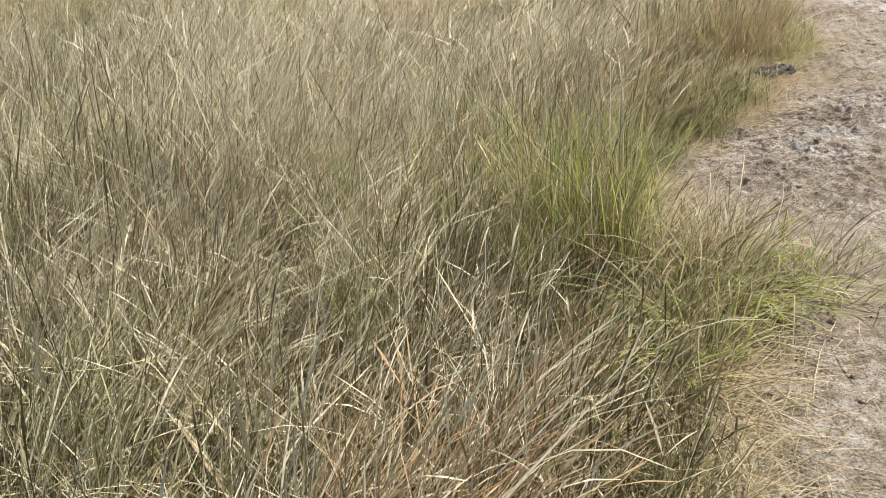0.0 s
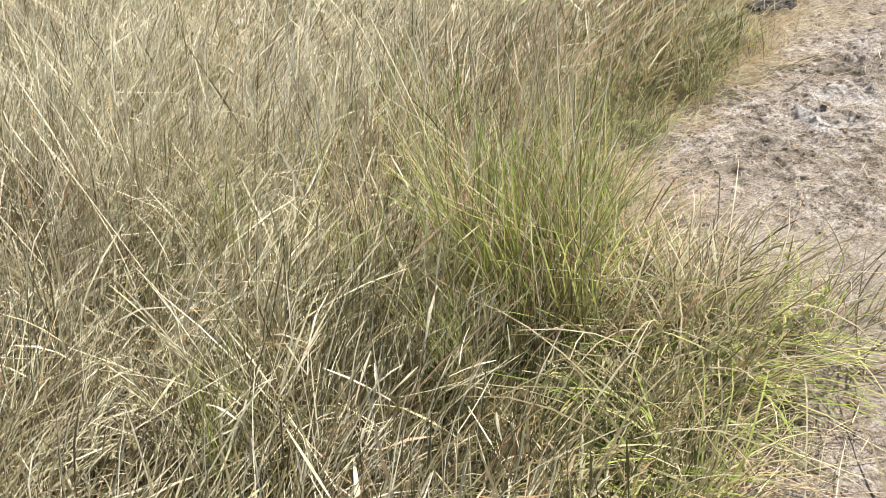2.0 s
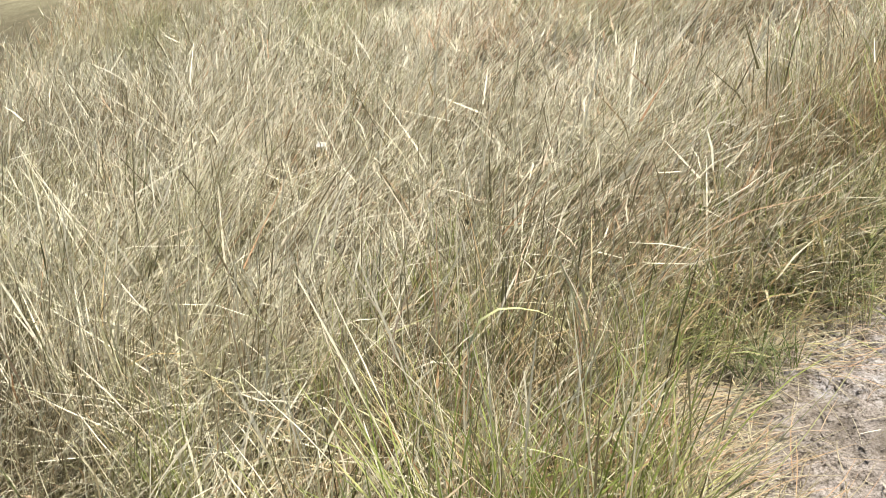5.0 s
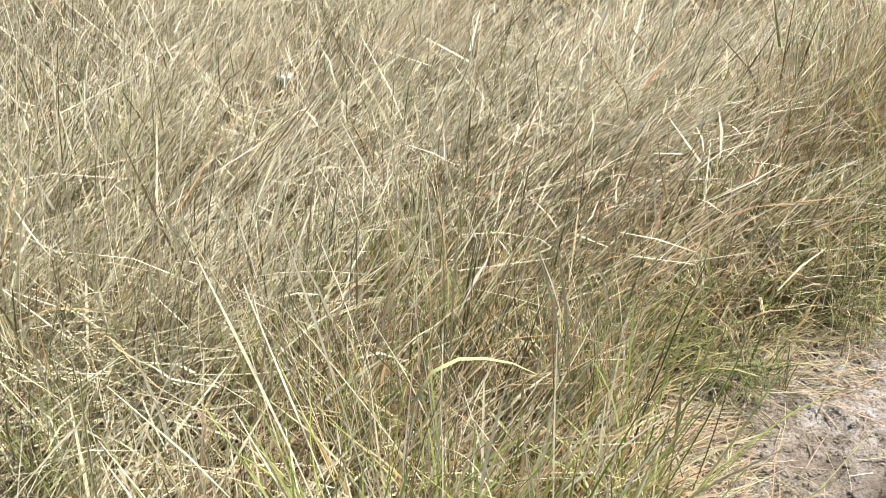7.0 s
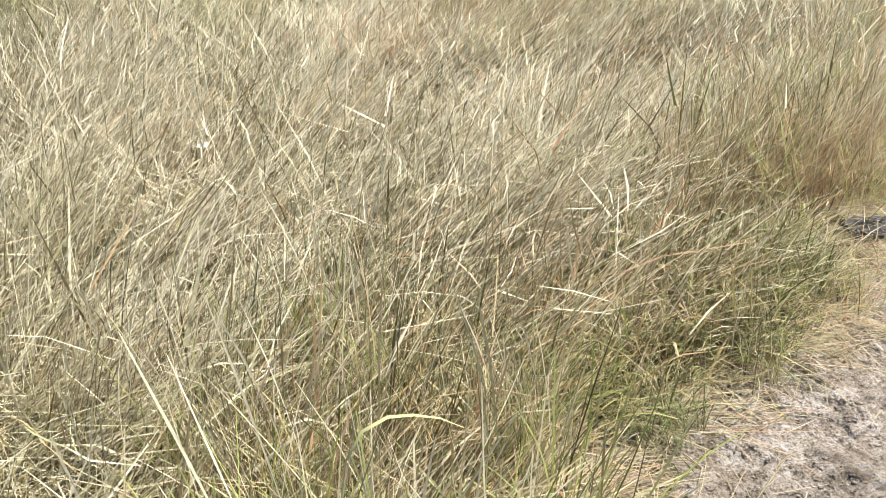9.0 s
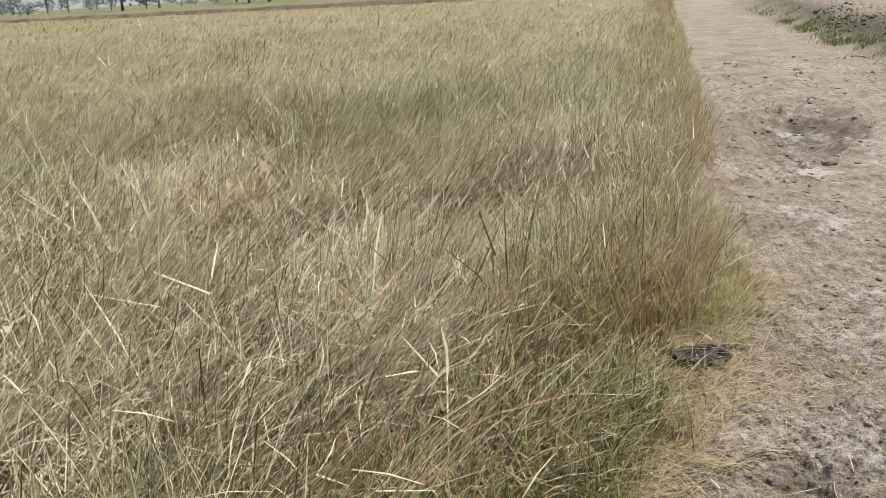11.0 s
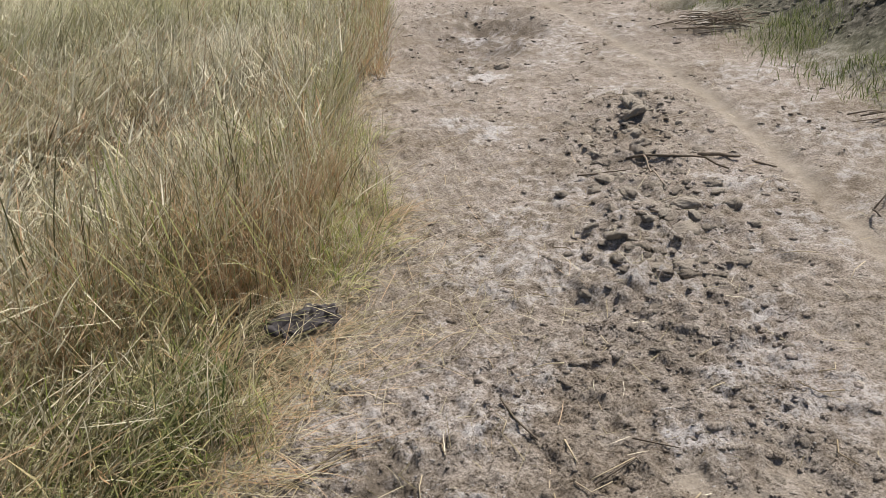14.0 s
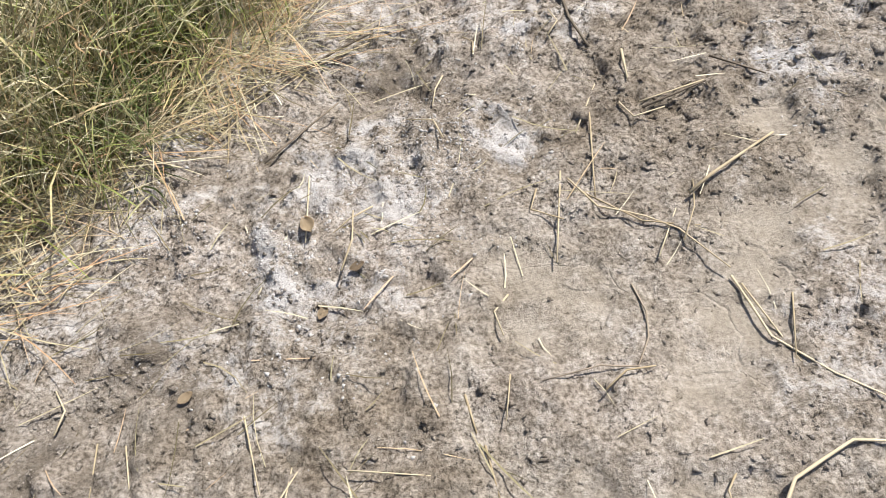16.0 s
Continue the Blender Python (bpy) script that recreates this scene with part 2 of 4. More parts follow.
    h = math_node(n, l, "MULTIPLY", h, math_node(n, l, "MULTIPLY_ADD", attr_node(n, "smooth"), -0.55, 1.0))
    # shrinkage cracks in the smooth plates
    bent = n.new("ShaderNodeVectorMath")
    bent.operation = "MULTIPLY_ADD"
    warp = n.new("ShaderNodeTexNoise")
    warp.inputs["Scale"].default_value, warp.inputs["Detail"].default_value = 9, 4
    l.new(co, warp.inputs["Vector"])
    l.new(warp.outputs["Color"], bent.inputs[0])
    bent.inputs[1].default_value = (0.12, 0.12, 0.0)
    l.new(co, bent.inputs[2])
    cell = n.new("ShaderNodeTexVoronoi")
    cell.feature = "DISTANCE_TO_EDGE"
    cell.inputs["Scale"].default_value = 5.5
    l.new(bent.outputs[0], cell.inputs["Vector"])
    gap = math_node(n, l, "SUBTRACT", 1.0, math_node(n, l, "MINIMUM", math_node(n, l, "MULTIPLY", cell.outputs["Distance"], 45.0), 1.0))
    h = math_node(n, l, "SUBTRACT", h, math_node(n, l, "MULTIPLY", gap, math_node(n, l, "MULTIPLY", attr_node(n, "smooth"), 0.35)))
    bump_node(n, l, h, b, 0.0095, 1.0)
    return m


def grass_material(name, straw, green, glow=0.16):
    """straw, green: colour stops picked by each blade's own number; tone leads from one to the other."""
    m, n, l, b = material(name, 0.6, 0.25)
    vary = attr_node(n, "vary")
    a, g = ramp_node(n, straw), ramp_node(n, green)
    l.new(vary, a.inputs["Fac"])
    l.new(vary, g.inputs["Fac"])
    col = mixed(n, l, attr_node(n, "tone"), a.outputs["Color"], g.outputs["Color"])
    co = n.new("ShaderNodeTexCoord").outputs["Object"]
    fleck = ramp_node(n, [(0.35, (0.82, 0.8, 0.76)), (0.65, (1.08, 1.08, 1.06))])
    l.new(noise_node(n, l, co, 60, 3), fleck.inputs["Fac"])
    col = mixed(n, l, 1.0, col, fleck.outputs["Color"], "MULTIPLY")
    l.new(col, b.inputs["Base Color"])
    t = n.new("ShaderNodeBsdfTranslucent")
    l.new(col, t.inputs["Color"])
    mx = n.new("ShaderNodeMixShader")
    mx.inputs["Fac"].default_value = glow
    l.new(b.outputs[0], mx.inputs[1])
    l.new(t.outputs[0], mx.inputs[2])
    l.new(mx.outputs[0], n["Material Output"].inputs["Surface"])
    return m


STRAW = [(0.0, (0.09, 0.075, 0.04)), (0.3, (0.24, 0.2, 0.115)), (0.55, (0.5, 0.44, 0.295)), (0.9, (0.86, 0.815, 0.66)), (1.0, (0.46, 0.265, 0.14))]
GREEN = [(0.0, (0.05, 0.075, 0.02)), (0.35, (0.16, 0.2, 0.06)), (0.7, (0.34, 0.37, 0.13)), (1.0, (0.46, 0.44, 0.19))]
VERGE = [(0.0, (0.07, 0.1, 0.03)), (0.5, (0.16, 0.215, 0.065)), (1.0, (0.29, 0.33, 0.13))]
M_GROUND = ground_material()
M_GRASS = grass_material("dry_grass", STRAW, GREEN)
M_FRESH = grass_material("fresh_grass", STRAW, [(0.0, (0.14, 0.2, 0.04)), (0.4, (0.32, 0.41, 0.1)), (0.75, (0.52, 0.58, 0.19)), (1.0, (0.64, 0.61, 0.28))], 0.45)
M_STEM = grass_material("dry_stems", STRAW, GREEN, 0.42)
M_LEAFY = grass_material("leafy_grass", STRAW, [(0.0, (0.035, 0.062, 0.015)), (0.5, (0.105, 0.155, 0.038)), (1.0, (0.22, 0.26, 0.09))], 0.2)
M_VERGE = grass_material("green_grass", STRAW, VERGE, 0.35)


def plain(name, dark, light, scale, rough=0.85, bump=0.0, spec=0.2, by_object=False):
    m, n, l, b = material(name, rough, spec)
    co = n.new("ShaderNodeTexCoord").outputs["Object"]
    f = noise_node(n, l, co, scale, 5, 0.6)
    if by_object:
        r = n.new("ShaderNodeObjectInfo").outputs["Random"]
        f2 = math_node(n, l, "ADD", math_node(n, l, "MULTIPLY", f, 0.6), math_node(n, l, "MULTIPLY", r, 0.4))
    else:
        f2 = f
    c = ramp_node(n, [(0.3, dark), (0.7, light)])
    l.new(f2, c.inputs["Fac"])
    l.new(c.outputs["Color"], b.inputs["Base Color"])
    if bump:
        bump_node(n, l, f, b, bump)
    return m


M_CLOD = plain("clod_earth", (0.26, 0.224, 0.182), (0.42, 0.373, 0.312), 9.0, 0.95, 0.012, 0.1, True)


def crumb_material(name, dark, light):
    """Loose crumbs: each island has its own shade."""
    m, n, l, b = material(name, 0.95, 0.1)
    c = ramp_node(n, [(0.0, dark), (1.0, light)])
    l.new(n.new("ShaderNodeNewGeometry").outputs["Random Per Island"], c.inputs["Fac"])
    l.new(c.outputs["Color"], b.inputs["Base Color"])
    return m


M_SALT = crumb_material("salt_crumb", (0.28, 0.258, 0.24), (0.48, 0.465, 0.455))
M_STRAW = plain("straw", (0.29, 0.225, 0.135), (0.53, 0.45, 0.31), 18, 0.6, 0.0, 0.3, True)
M_TWIG = plain("twig_bark", (0.1, 0.08, 0.06), (0.3, 0.245, 0.185), 40, 0.85, 0.003, 0.2, True)
M_RAG = plain("grey_plastic", (0.02, 0.017, 0.018), (0.065, 0.056, 0.058), 12, 0.65, 0.01, 0.35)
M_LEAF = plain("dead_leaf", (0.24, 0.18, 0.12), (0.42, 0.33, 0.22), 25, 0.75, 0.003, 0.25, True)
M_PAPER = plain("white_paper", (0.66, 0.65, 0.62), (0.8, 0.79, 0.77), 15, 0.7, 0.004)
# far trees: distance haze is mixed into bark and leaf colour, pale blue-grey
M_BARK = plain("hazed_bark", (0.22, 0.225, 0.235), (0.32, 0.325, 0.335), 6, 0.9, 0.02)
M_CROWN = plain("hazed_leaves", (0.27, 0.325, 0.35), (0.38, 0.44, 0.47), 0.35, 0.8)


# ---- builders ----
def quads_mesh(name, co, quads, mat, smooth=True, attrs=()):
    me = bpy.data.meshes.new(name)
    me.vertices.add(len(co))
    me.vertices.foreach_set("co", np.ascontiguousarray(co, np.float32).ravel())
    q = np.ascontiguousarray(quads, np.int32)
    me.loops.add(q.size)
    me.loops.foreach_set("vertex_index", q.ravel())
    me.polygons.add(len(q))
    me.polygons.foreach_set("loop_start", np.arange(0, q.size, q.shape[1], dtype=np.int32))
    me.polygons.foreach_set("use_smooth", np.full(len(q), smooth))
    me.update(calc_edges=True)
    for key, values in attrs:
        me.attributes.new(key, "FLOAT", "POINT").data.foreach_set("value", np.ascontiguousarray(values, np.float32))
    me.materials.append(mat)
    return me


def ribbons(root, length, width, az, lean0, lean1, segs=3, floor=None, head=0.0, wander=0.25):
    """Blades that start at root and bend over towards az from lean0 to lean1 (radians off the upright). head: share with a seed head."""
    N = len(root)
    P = np.zeros((N, segs + 1, 3))
    P[:, 0] = root
    turn = az.copy()
    drift = rng.normal(0, wander, N) / segs
    for k in range(segs):
        t = ((k + 0.5) / segs) ** 1.3
        th = lean0 + (lean1 - lean0) * t
        d = np.stack([np.sin(th) * np.cos(turn), np.sin(th) * np.sin(turn), np.cos(th)], 1)
        P[:, k + 1] = P[:, k] + d * (length / segs)[:, None]
        turn = turn + drift
    if floor is not None:
        lift = floor[:, None] + np.linspace(0, 0.012, segs + 1)[None, :]
        P[:, :, 2] = np.maximum(P[:, :, 2], lift)
    tw = az + rng.normal(0, 0.45, N)
    side = np.stack([-np.sin(tw), np.cos(tw), np.zeros(N)], 1)
    prof = np.interp(np.linspace(0, 1, segs + 1), (0, 0.3, 0.8, 1), (0.9, 1.0, 0.85, 0.4))
    W = width[:, None] * prof[None, :] * 0.5
    if head:
        sel = rng.random(N) < head
        W[sel, -2] = np.maximum(W[sel, -2], width[sel] * 0.95)
        W[sel, -1] = width[sel] * 0.3
    V = np.stack([P - side[:, None, :] * W[:, :, None], P + side[:, None, :] * W[:, :, None]], 2)
    base = (np.arange(N) * (segs + 1) * 2)[:, None] + (np.arange(segs) * 2)[None, :]
    base = base.ravel()
    Q = np.stack([base, base + 1, base + 3, base + 2], 1)
    return V.reshape(-1, 3), Q, (segs + 1) * 2


class Sheaf:
    """Gathers batches of blades into one mesh."""

    def __init__(self):
        self.co, self.q, self.tone, self.vary, self.n = [], [], [], [], 0

    def add(self, batch, tone, vary):
        co, q, per = batch
        self.co.append(co)
        self.q.append(q + self.n)
        self.n += len(co)
        self.tone.append(np.repeat(np.clip(tone, 0, 1), per))
        self.vary.append(np.repeat(np.clip(vary, 0, 1), per))

    def mesh(self, name, mat):
        return quads_mesh(name, np.concatenate(self.co), np.concatenate(self.q), mat, True,
                          (("tone", np.concatenate(self.tone)), ("vary", np.concatenate(self.vary))))


def mesh_of(bm, name, mat, smooth=True):
    me = bpy.data.meshes.new(name)
    bm.to_mesh(me)
    bm.free()
    for p in me.polygons:
        p.use_smooth = smooth
    me.materials.append(mat)
    return me


def part(name, bm, mat, parent, label=""):
    ob = new(name, bm if isinstance(bm, bpy.types.Mesh) else mesh_of(bm, name, mat))
    ob.parent = parent
    return tagged(ob, label)


def tube(bm, points, r0, r1, sides=5, squash=1.0):
    """A tapered round stalk along the points."""
    pts = [Vector(p) for p in points]
    rings = []
    for i, p in enumerate(pts):
        d = (pts[min(i + 1, len(pts) - 1)] - pts[max(i - 1, 0)]).normalized()
        u = d.cross(Vector((0, 0, 1)))
        u = u.normalized() if u.length > 1e-4 else Vector((1, 0, 0))
        v = d.cross(u)
        r = r0 + (r1 - r0) * i / (len(pts) - 1)
        rings.append([bm.verts.new(p + (u * math.cos(a) + v * math.sin(a) * squash) * r) for a in [2 * math.pi * k / sides for k in range(sides)]])
    for a, b in zip(rings, rings[1:]):
        for k in range(sides):
            bm.faces.new((a[k], a[(k + 1) % sides], b[(k + 1) % sides], b[k]))
    bm.faces.new(rings[0][::-1])
    bm.faces.new(rings[-1])
    return bm


# ---- ground ----
def spaced(lo, a, b, hi, fine, grow, mid, coarse):
    """Grid lines: fine between a and b, wider and wider outside, no wider than coarse up to mid."""
    core = list(np.arange(a, b, fine))
    out, s, v = [], fine, core[-1]
    while v < hi:
        s = min(s * grow, coarse) if v < mid else min(s * 1.2, 400)
        v += s
        out.append(v)
    low, s, v = [], fine, a
    while v > lo:
        s *= 1.12
        v -= s
        low.append(v)
    return np.array(low[::-1] + core + out)


gx = spaced(-1500, 1.3, 3.0, 1800, 0.0062, 1.018, 8.0, 0.08)
gy = spaced(-60, 2.95, 4.35, 2500, 0.0062, 1.014, 12.5, 0.075)
GX, GY = np.meshgrid(gx, gy)
X, Y = GX.ravel(), GY.ravel()
Z = ground_z(X, Y)
nx, ny = len(gx), len(gy)
idx = np.arange(nx * ny).reshape(ny, nx)
Q = np.stack([idx[:-1, :-1], idx[:-1, 1:], idx[1:, 1:], idx[1:, :-1]], -1).reshape(-1, 4)
A = across(X, Y)
wob = 0.35 * (fbm(X, Y, 0.6, 5, 3) - 0.5)
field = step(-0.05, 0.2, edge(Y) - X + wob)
# the same litter colour, with its painted shade, under clumps on the soil
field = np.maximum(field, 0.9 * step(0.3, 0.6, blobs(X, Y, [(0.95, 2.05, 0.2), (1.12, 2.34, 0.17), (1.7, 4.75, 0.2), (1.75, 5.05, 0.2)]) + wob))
bund_d = (Y - 73.6) + (X - 6.06) * 0.48
past = step(0.5, 2.0, bund_d) * step(0, 4, edge(Y) - X + 6)
bank = step(3.1, 3.6, A + wob) * (1 - step(3.95, 4.7, A + 2 * wob))
lush = np.maximum(step(10.3, 13.0, A + 4 * wob) * step(0.3, 0.55, fbm(X, Y, 9.0, 8, 2) + 0.25), 0.8 * past * step(6, 30, bund_d))
lush = np.maximum(lush, 0.22 * step(2.95, 3.15, A + wob) * (1 - step(3.4, 3.85, A + wob)))
damp = np.maximum(blobs(X, Y, DAMP), 0.18 * np.exp(-(to_line(X, Y, RIDGE) / 0.36) ** 2))
damp = np.maximum(damp, 1.25 * blobs(X, Y, [(4.4, 9.8, 0.6), (4.1, 9.0, 0.45), (4.8, 10.5, 0.45), (6.6, 9.7, 0.27), (6.05, 8.8, 0.45)]))
damp = damp * (0.25 + 0.75 * step(0.38, 0.58, fbm(X, Y, 0.07, 83, 3)))
smooth = np.maximum(0.85 * np.clip(1.05 * blobs(X + 0.08 * (fbm(X, Y, 0.08, 95, 3) - 0.5), Y + 0.08 * (fbm(X, Y, 0.08, 96, 3) - 0.5), SMOOTH), 0, 1) * (0.5 + 0.5 * step(0.35, 0.6, fbm(X, Y, 0.1, 97, 3))), 0.85 * np.exp(-(to_line(X, Y, TYRE) / 0.075) ** 2) * (0.55 + 0.45 * step(0.3, 0.6, fbm(X, Y, 0.5, 99, 3))))
smooth = np.maximum(smooth, 0.45 * step(0.055, 0.03, to_line(X, Y, PRINT)))
salt = blobs(X + 0.12 * (fbm(X, Y, 0.09, 75, 3) - 0.5), Y + 0.12 * (fbm(X, Y, 0.09, 76, 3) - 0.5), [(cx, cy, 1.2 * r) for cx, cy, r in SALT]) * (0.5 + 0.75 * step(0.32, 0.6, fbm(X, Y, 0.13, 79, 4)))
salt = np.maximum(salt, 0.7 * step(0.42, 0.66, fbm(X, Y, 0.55, 77, 5, 0.6)))
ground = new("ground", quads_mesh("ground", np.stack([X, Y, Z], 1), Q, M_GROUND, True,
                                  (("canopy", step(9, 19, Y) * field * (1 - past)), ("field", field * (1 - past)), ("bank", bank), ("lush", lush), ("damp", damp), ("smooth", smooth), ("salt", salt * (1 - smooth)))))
tagged(ground, "pale dry cracked soil track with white salt crust beside a field", "ground", kind="structure")


# ---- the field of dry grass ----
def lodged(x, y):
    """0 where the grass stands, 1 where it is laid over."""
    return np.clip(0.33 + 0.45 * step(0.3, 0.58, fbm(x, y, 1.9, 101, 3)) + 0.1 * step(0.6, -1.4, x) * step(6, 2, y) + 0.25 * step(7, 14, y), 0, 1)


def scatter(count, y0, y1, left, right, power=1.0):
    """Roots in the field between y0 and y1; left, right: how far from the edge, per metre of y."""
    y = y0 + (y1 - y0) * rng.random(count) ** power
    e = edge(y)
    lo = left(y)
    x = lo + (e + right - lo) * rng.random(count)
    return x, y


def field_batch(sheaf, locks, per, y0, y1, left, spread, length, width, segs, power=1.0):
    """Sheaves of thin stalks that share one lean, with short leaves off their sides and a tangle below, coloured dark
    brown for shade.
    """
    lx, ly = scatter(locks, y0, y1, left, 0.05, power)
    lay = np.clip(lodged(lx, ly) + rng.normal(0, 0.12, locks), 0.1, 1.1)
    upright = rng.random(locks) < 0.2 - 0.11 * step(2.8, 4.0, ly)
    hi = fbm(lx, ly, 0.9, 131, 3)
    wave = fbm(lx, ly, 2.2, 135, 3)
    combed = step(4.2, 2.6, ly)                          # the nearest grass is swept one way by the wind
    laz = radians(14) + 0.36 * combed + (1.5 - 0.5 * combed) * (fbm(lx, ly, 1.3, 111, 2) - 0.5) + rng.normal(0, 0.4, locks)
    skirt = step(0.55, 0.1, edge(ly) - lx)
    laz = np.where((rng.random(locks) < 0.16) | (rng.random(locks) < 0.65 * skirt), rng.uniform(0.6, 5.2, locks), laz)
    llen = length * (0.5 + 0.6 * hi + 0.35 * wave) * rng.uniform(0.75, 1.25, locks)
    rim = step(0.7, 0.05, edge(ly) - lx) * step(5.2, 4.8, ly)
    llen = llen * (1 - 0.25 * step(3.4, 1.8, ly)) * (1 - 0.48 * rim) * (1 - 0.1 * step(8, 16, ly))
    llen = llen * (1 - 0.62 * np.clip(1.3 * blobs(lx, ly, [(0.5, 2.1, 0.34), (0.75, 2.35, 0.27)]), 0, 1))
    llen = llen * (1 + 0.9 * (fbm(lx, ly, 1.5, 139, 3) - 0.5) * step(5, 8, ly))
    lgreen = np.clip(1.3 * (fbm(lx, ly, 0.7, 141, 3) - 0.54) + rng.normal(0.04, 0.2, locks) + 0.3 * rim + 0.9 * step(5, 10, ly) * (fbm(lx, ly, 2.4, 147, 3) - 0.4), 0, 0.9)
    tangled = step(1.3, 0.3, edge(ly) - lx) * step(5.5, 5.0, ly) * step(2.9, 3.4, ly)
    lgreen = lgreen + 0.14 * tangled + 0.07 * step(7, 14, ly)
    lred = fbm(lx, ly, 0.9, 151, 3) + 0.06 * tangled + 0.16 * step(0.9, 0.2, edge(ly) - lx) * step(4.6, 5.0, ly) * step(7.5, 6.5, ly)
    lred = lred - 0.1 * step(2.6, 2.0, ly) + 0.3 * blobs(lx, ly, [(0.36, 1.75, 0.16), (0.3, 1.55, 0.14)])
    thin = rng.random(locks) < 0.8 * step(0.52, 0.38, fbm(lx, ly, 0.42, 137, 2))
    lpale = rng.normal(0, 0.27, locks) - 0.35 * rim + 0.9 * (fbm(lx, ly, 0.5, 153, 2) - 0.5) + 0.02 * step(3.4, 4.6, ly) + 0.22 * step(5.6, 7.5, ly) - 0.12 * step(12, 17, ly) - 0.14 * step(2.6, 1.6, ly) - 0.3 * tangled
    for share, kind in ((0.34, "stalk"), (0.42, "top"), (0.12, "leaf"), (0.12, "shaded_tangle")):
        own = np.repeat(np.arange(locks), max(1, int(round(per * share))))
        n = len(own)
        x = lx[own] + rng.normal(0, spread, n)
        y = ly[own] + rng.normal(0, spread, n)
        gz = ground_z(x, y)
        reach = rng.random(n) ** 1.3
        lean = np.where(upright, 0.3 * lay, 0.42 + 0.62 * lay)[own] + 0.2 * rim[own]
        az = laz[own] + rng.normal(0, 0.24, n) * (1 - 0.4 * combed[own])
        l0 = np.abs(0.8 * lean + rng.normal(0, 0.12, n))
        l1 = l0 + 0.15 + 0.5 * lean * rng.random(n) + rng.normal(0, 0.12, n)
        L = llen[own] * (0.45 + 0.8 * reach)
        up = np.zeros(n)
        if kind == "stalk":
            stray = rng.random(n) < 0.12
            az = np.where(stray, az + rng.normal(0, 1.0, n), az)
            wander, count, head = 0.22, segs, 0.35
        elif kind == "top":                              # bent and broken tips that make the roof of the mat
            h = L * np.cos(np.clip(l0, 0, 1.3))
            up = h * rng.uniform(0.35, 0.95, n)
            shift = up * np.tan(np.clip(l0, 0, 1.1))
            x, y = x + shift * np.cos(az), y + shift * np.sin(az)
            L = llen[own] * rng.uniform(0.16, 0.42, n) * (1 + 0.6 * combed[own])
            l0 = np.abs(rng.normal(0.95, 0.3, n) - 0.5 * upright[own] - 0.25 * combed[own])
            l1 = l0 + rng.uniform(-0.1, 0.8, n)
            az = az + rng.normal(0, 0.75, n) * (1 - 0.5 * combed[own])
            wander, count, head = 0.35, max(1, segs - 1), 0.3
        elif kind == "leaf":
            up = L * np.cos(np.clip(l0, 0, 1.2)) * rng.uniform(0.15, 0.7, n)
            shift = up * np.tan(np.clip(l0, 0, 1.0))
            x, y = x + shift * np.cos(az), y + shift * np.sin(az)
            L = L * rng.uniform(0.2, 0.5, n)
            l0 = np.abs(l0 + rng.normal(0, 0.45, n))
            l1 = l0 + rng.uniform(-0.1, 0.9, n)
            az = az + rng.normal(0, 0.8, n)
            wander, count, head = 0.5, max(1, segs - 1), 0.0
        else:
            L = L * 0.55
            az = az + rng.normal(0, 1.2, n)
            l0 = rng.uniform(0.5, 1.3, n)
            l1 = rng.uniform(1.2, 1.8, n)
            wander, count, head = 0.7, max(1, segs - 1), 0.0
        if kind != "shaded_tangle":
            L = np.where(thin[own], L * 0.45, L)
        ok = (x < edge(y) + 0.05 * rng.normal(0, 1, n)) & ((y - 73.6) + (x - 6.06) * 0.48 < -1.0)
        w = width * np.minimum(rng.lognormal(-0.08, 0.28, n), 1.6) * (0.85 if kind == "top" else 1.0)
        tone = lgreen[own] + rng.normal(0, 0.12, n) + (0.25 * (rng.random(n) < 0.4) if kind == "leaf" else 0)
        # lowest blades never go pale: shade deep in the mat is put into their colour
        pale = rng.random(n) < (-0.1 if kind == "shaded_tangle" else 0.24 + 0.45 * reach) + lpale[own] + 0.2 * (lay[own] - 0.4)
        vary = np.clip(np.where(pale, rng.normal(0.8, 0.1, n), rng.normal(0.17 if kind == "shaded_tangle" else 0.25, 0.1, n)), 0.02 if kind == "shaded_tangle" else 0.1, 0.87)
        w = w * np.where(pale, 1.04, 0.92)
        red = rng.random(n) < 0.04 + 0.4 * step(0.52, 0.72, lred[own])
        vary = np.where(red, rng.uniform(0.95, 1.0, n), vary)
        k = np.flatnonzero(ok)
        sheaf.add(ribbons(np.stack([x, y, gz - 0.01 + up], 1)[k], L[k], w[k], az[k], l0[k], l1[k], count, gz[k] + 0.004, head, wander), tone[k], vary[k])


field_grass = Sheaf()
field_batch(field_grass, 2700, 15, 0.6, 3.2, lambda y: -0.72 * y - 0.4, 0.035, 0.68, 0.0033, 4, 0.9)
field_batch(field_grass, 4400, 15, 3.0, 6.2, lambda y: -0.72 * y - 0.4, 0.04, 0.64, 0.0036, 3, 0.9)
field_batch(field_grass, 7600, 14, 5.8, 14.0, lambda y: -0.7 * y - 0.4, 0.06, 0.5, 0.0054, 2, 0.8)
field_batch(field_grass, 7600, 10, 13.0, 34.0, lambda y: -0.62 * y, 0.1, 0.44, 0.0095, 2, 0.8)
field_batch(field_grass, 4800, 8, 33.0, 98.0, lambda y: -0.6 * y, 0.3, 0.4, 0.028, 1, 0.8)
field_batch(field_grass, 3900, 9, -6.0, 0.7, lambda y: -5.0 + 0 * y, 0.06, 0.6, 0.007, 1, 1.0)
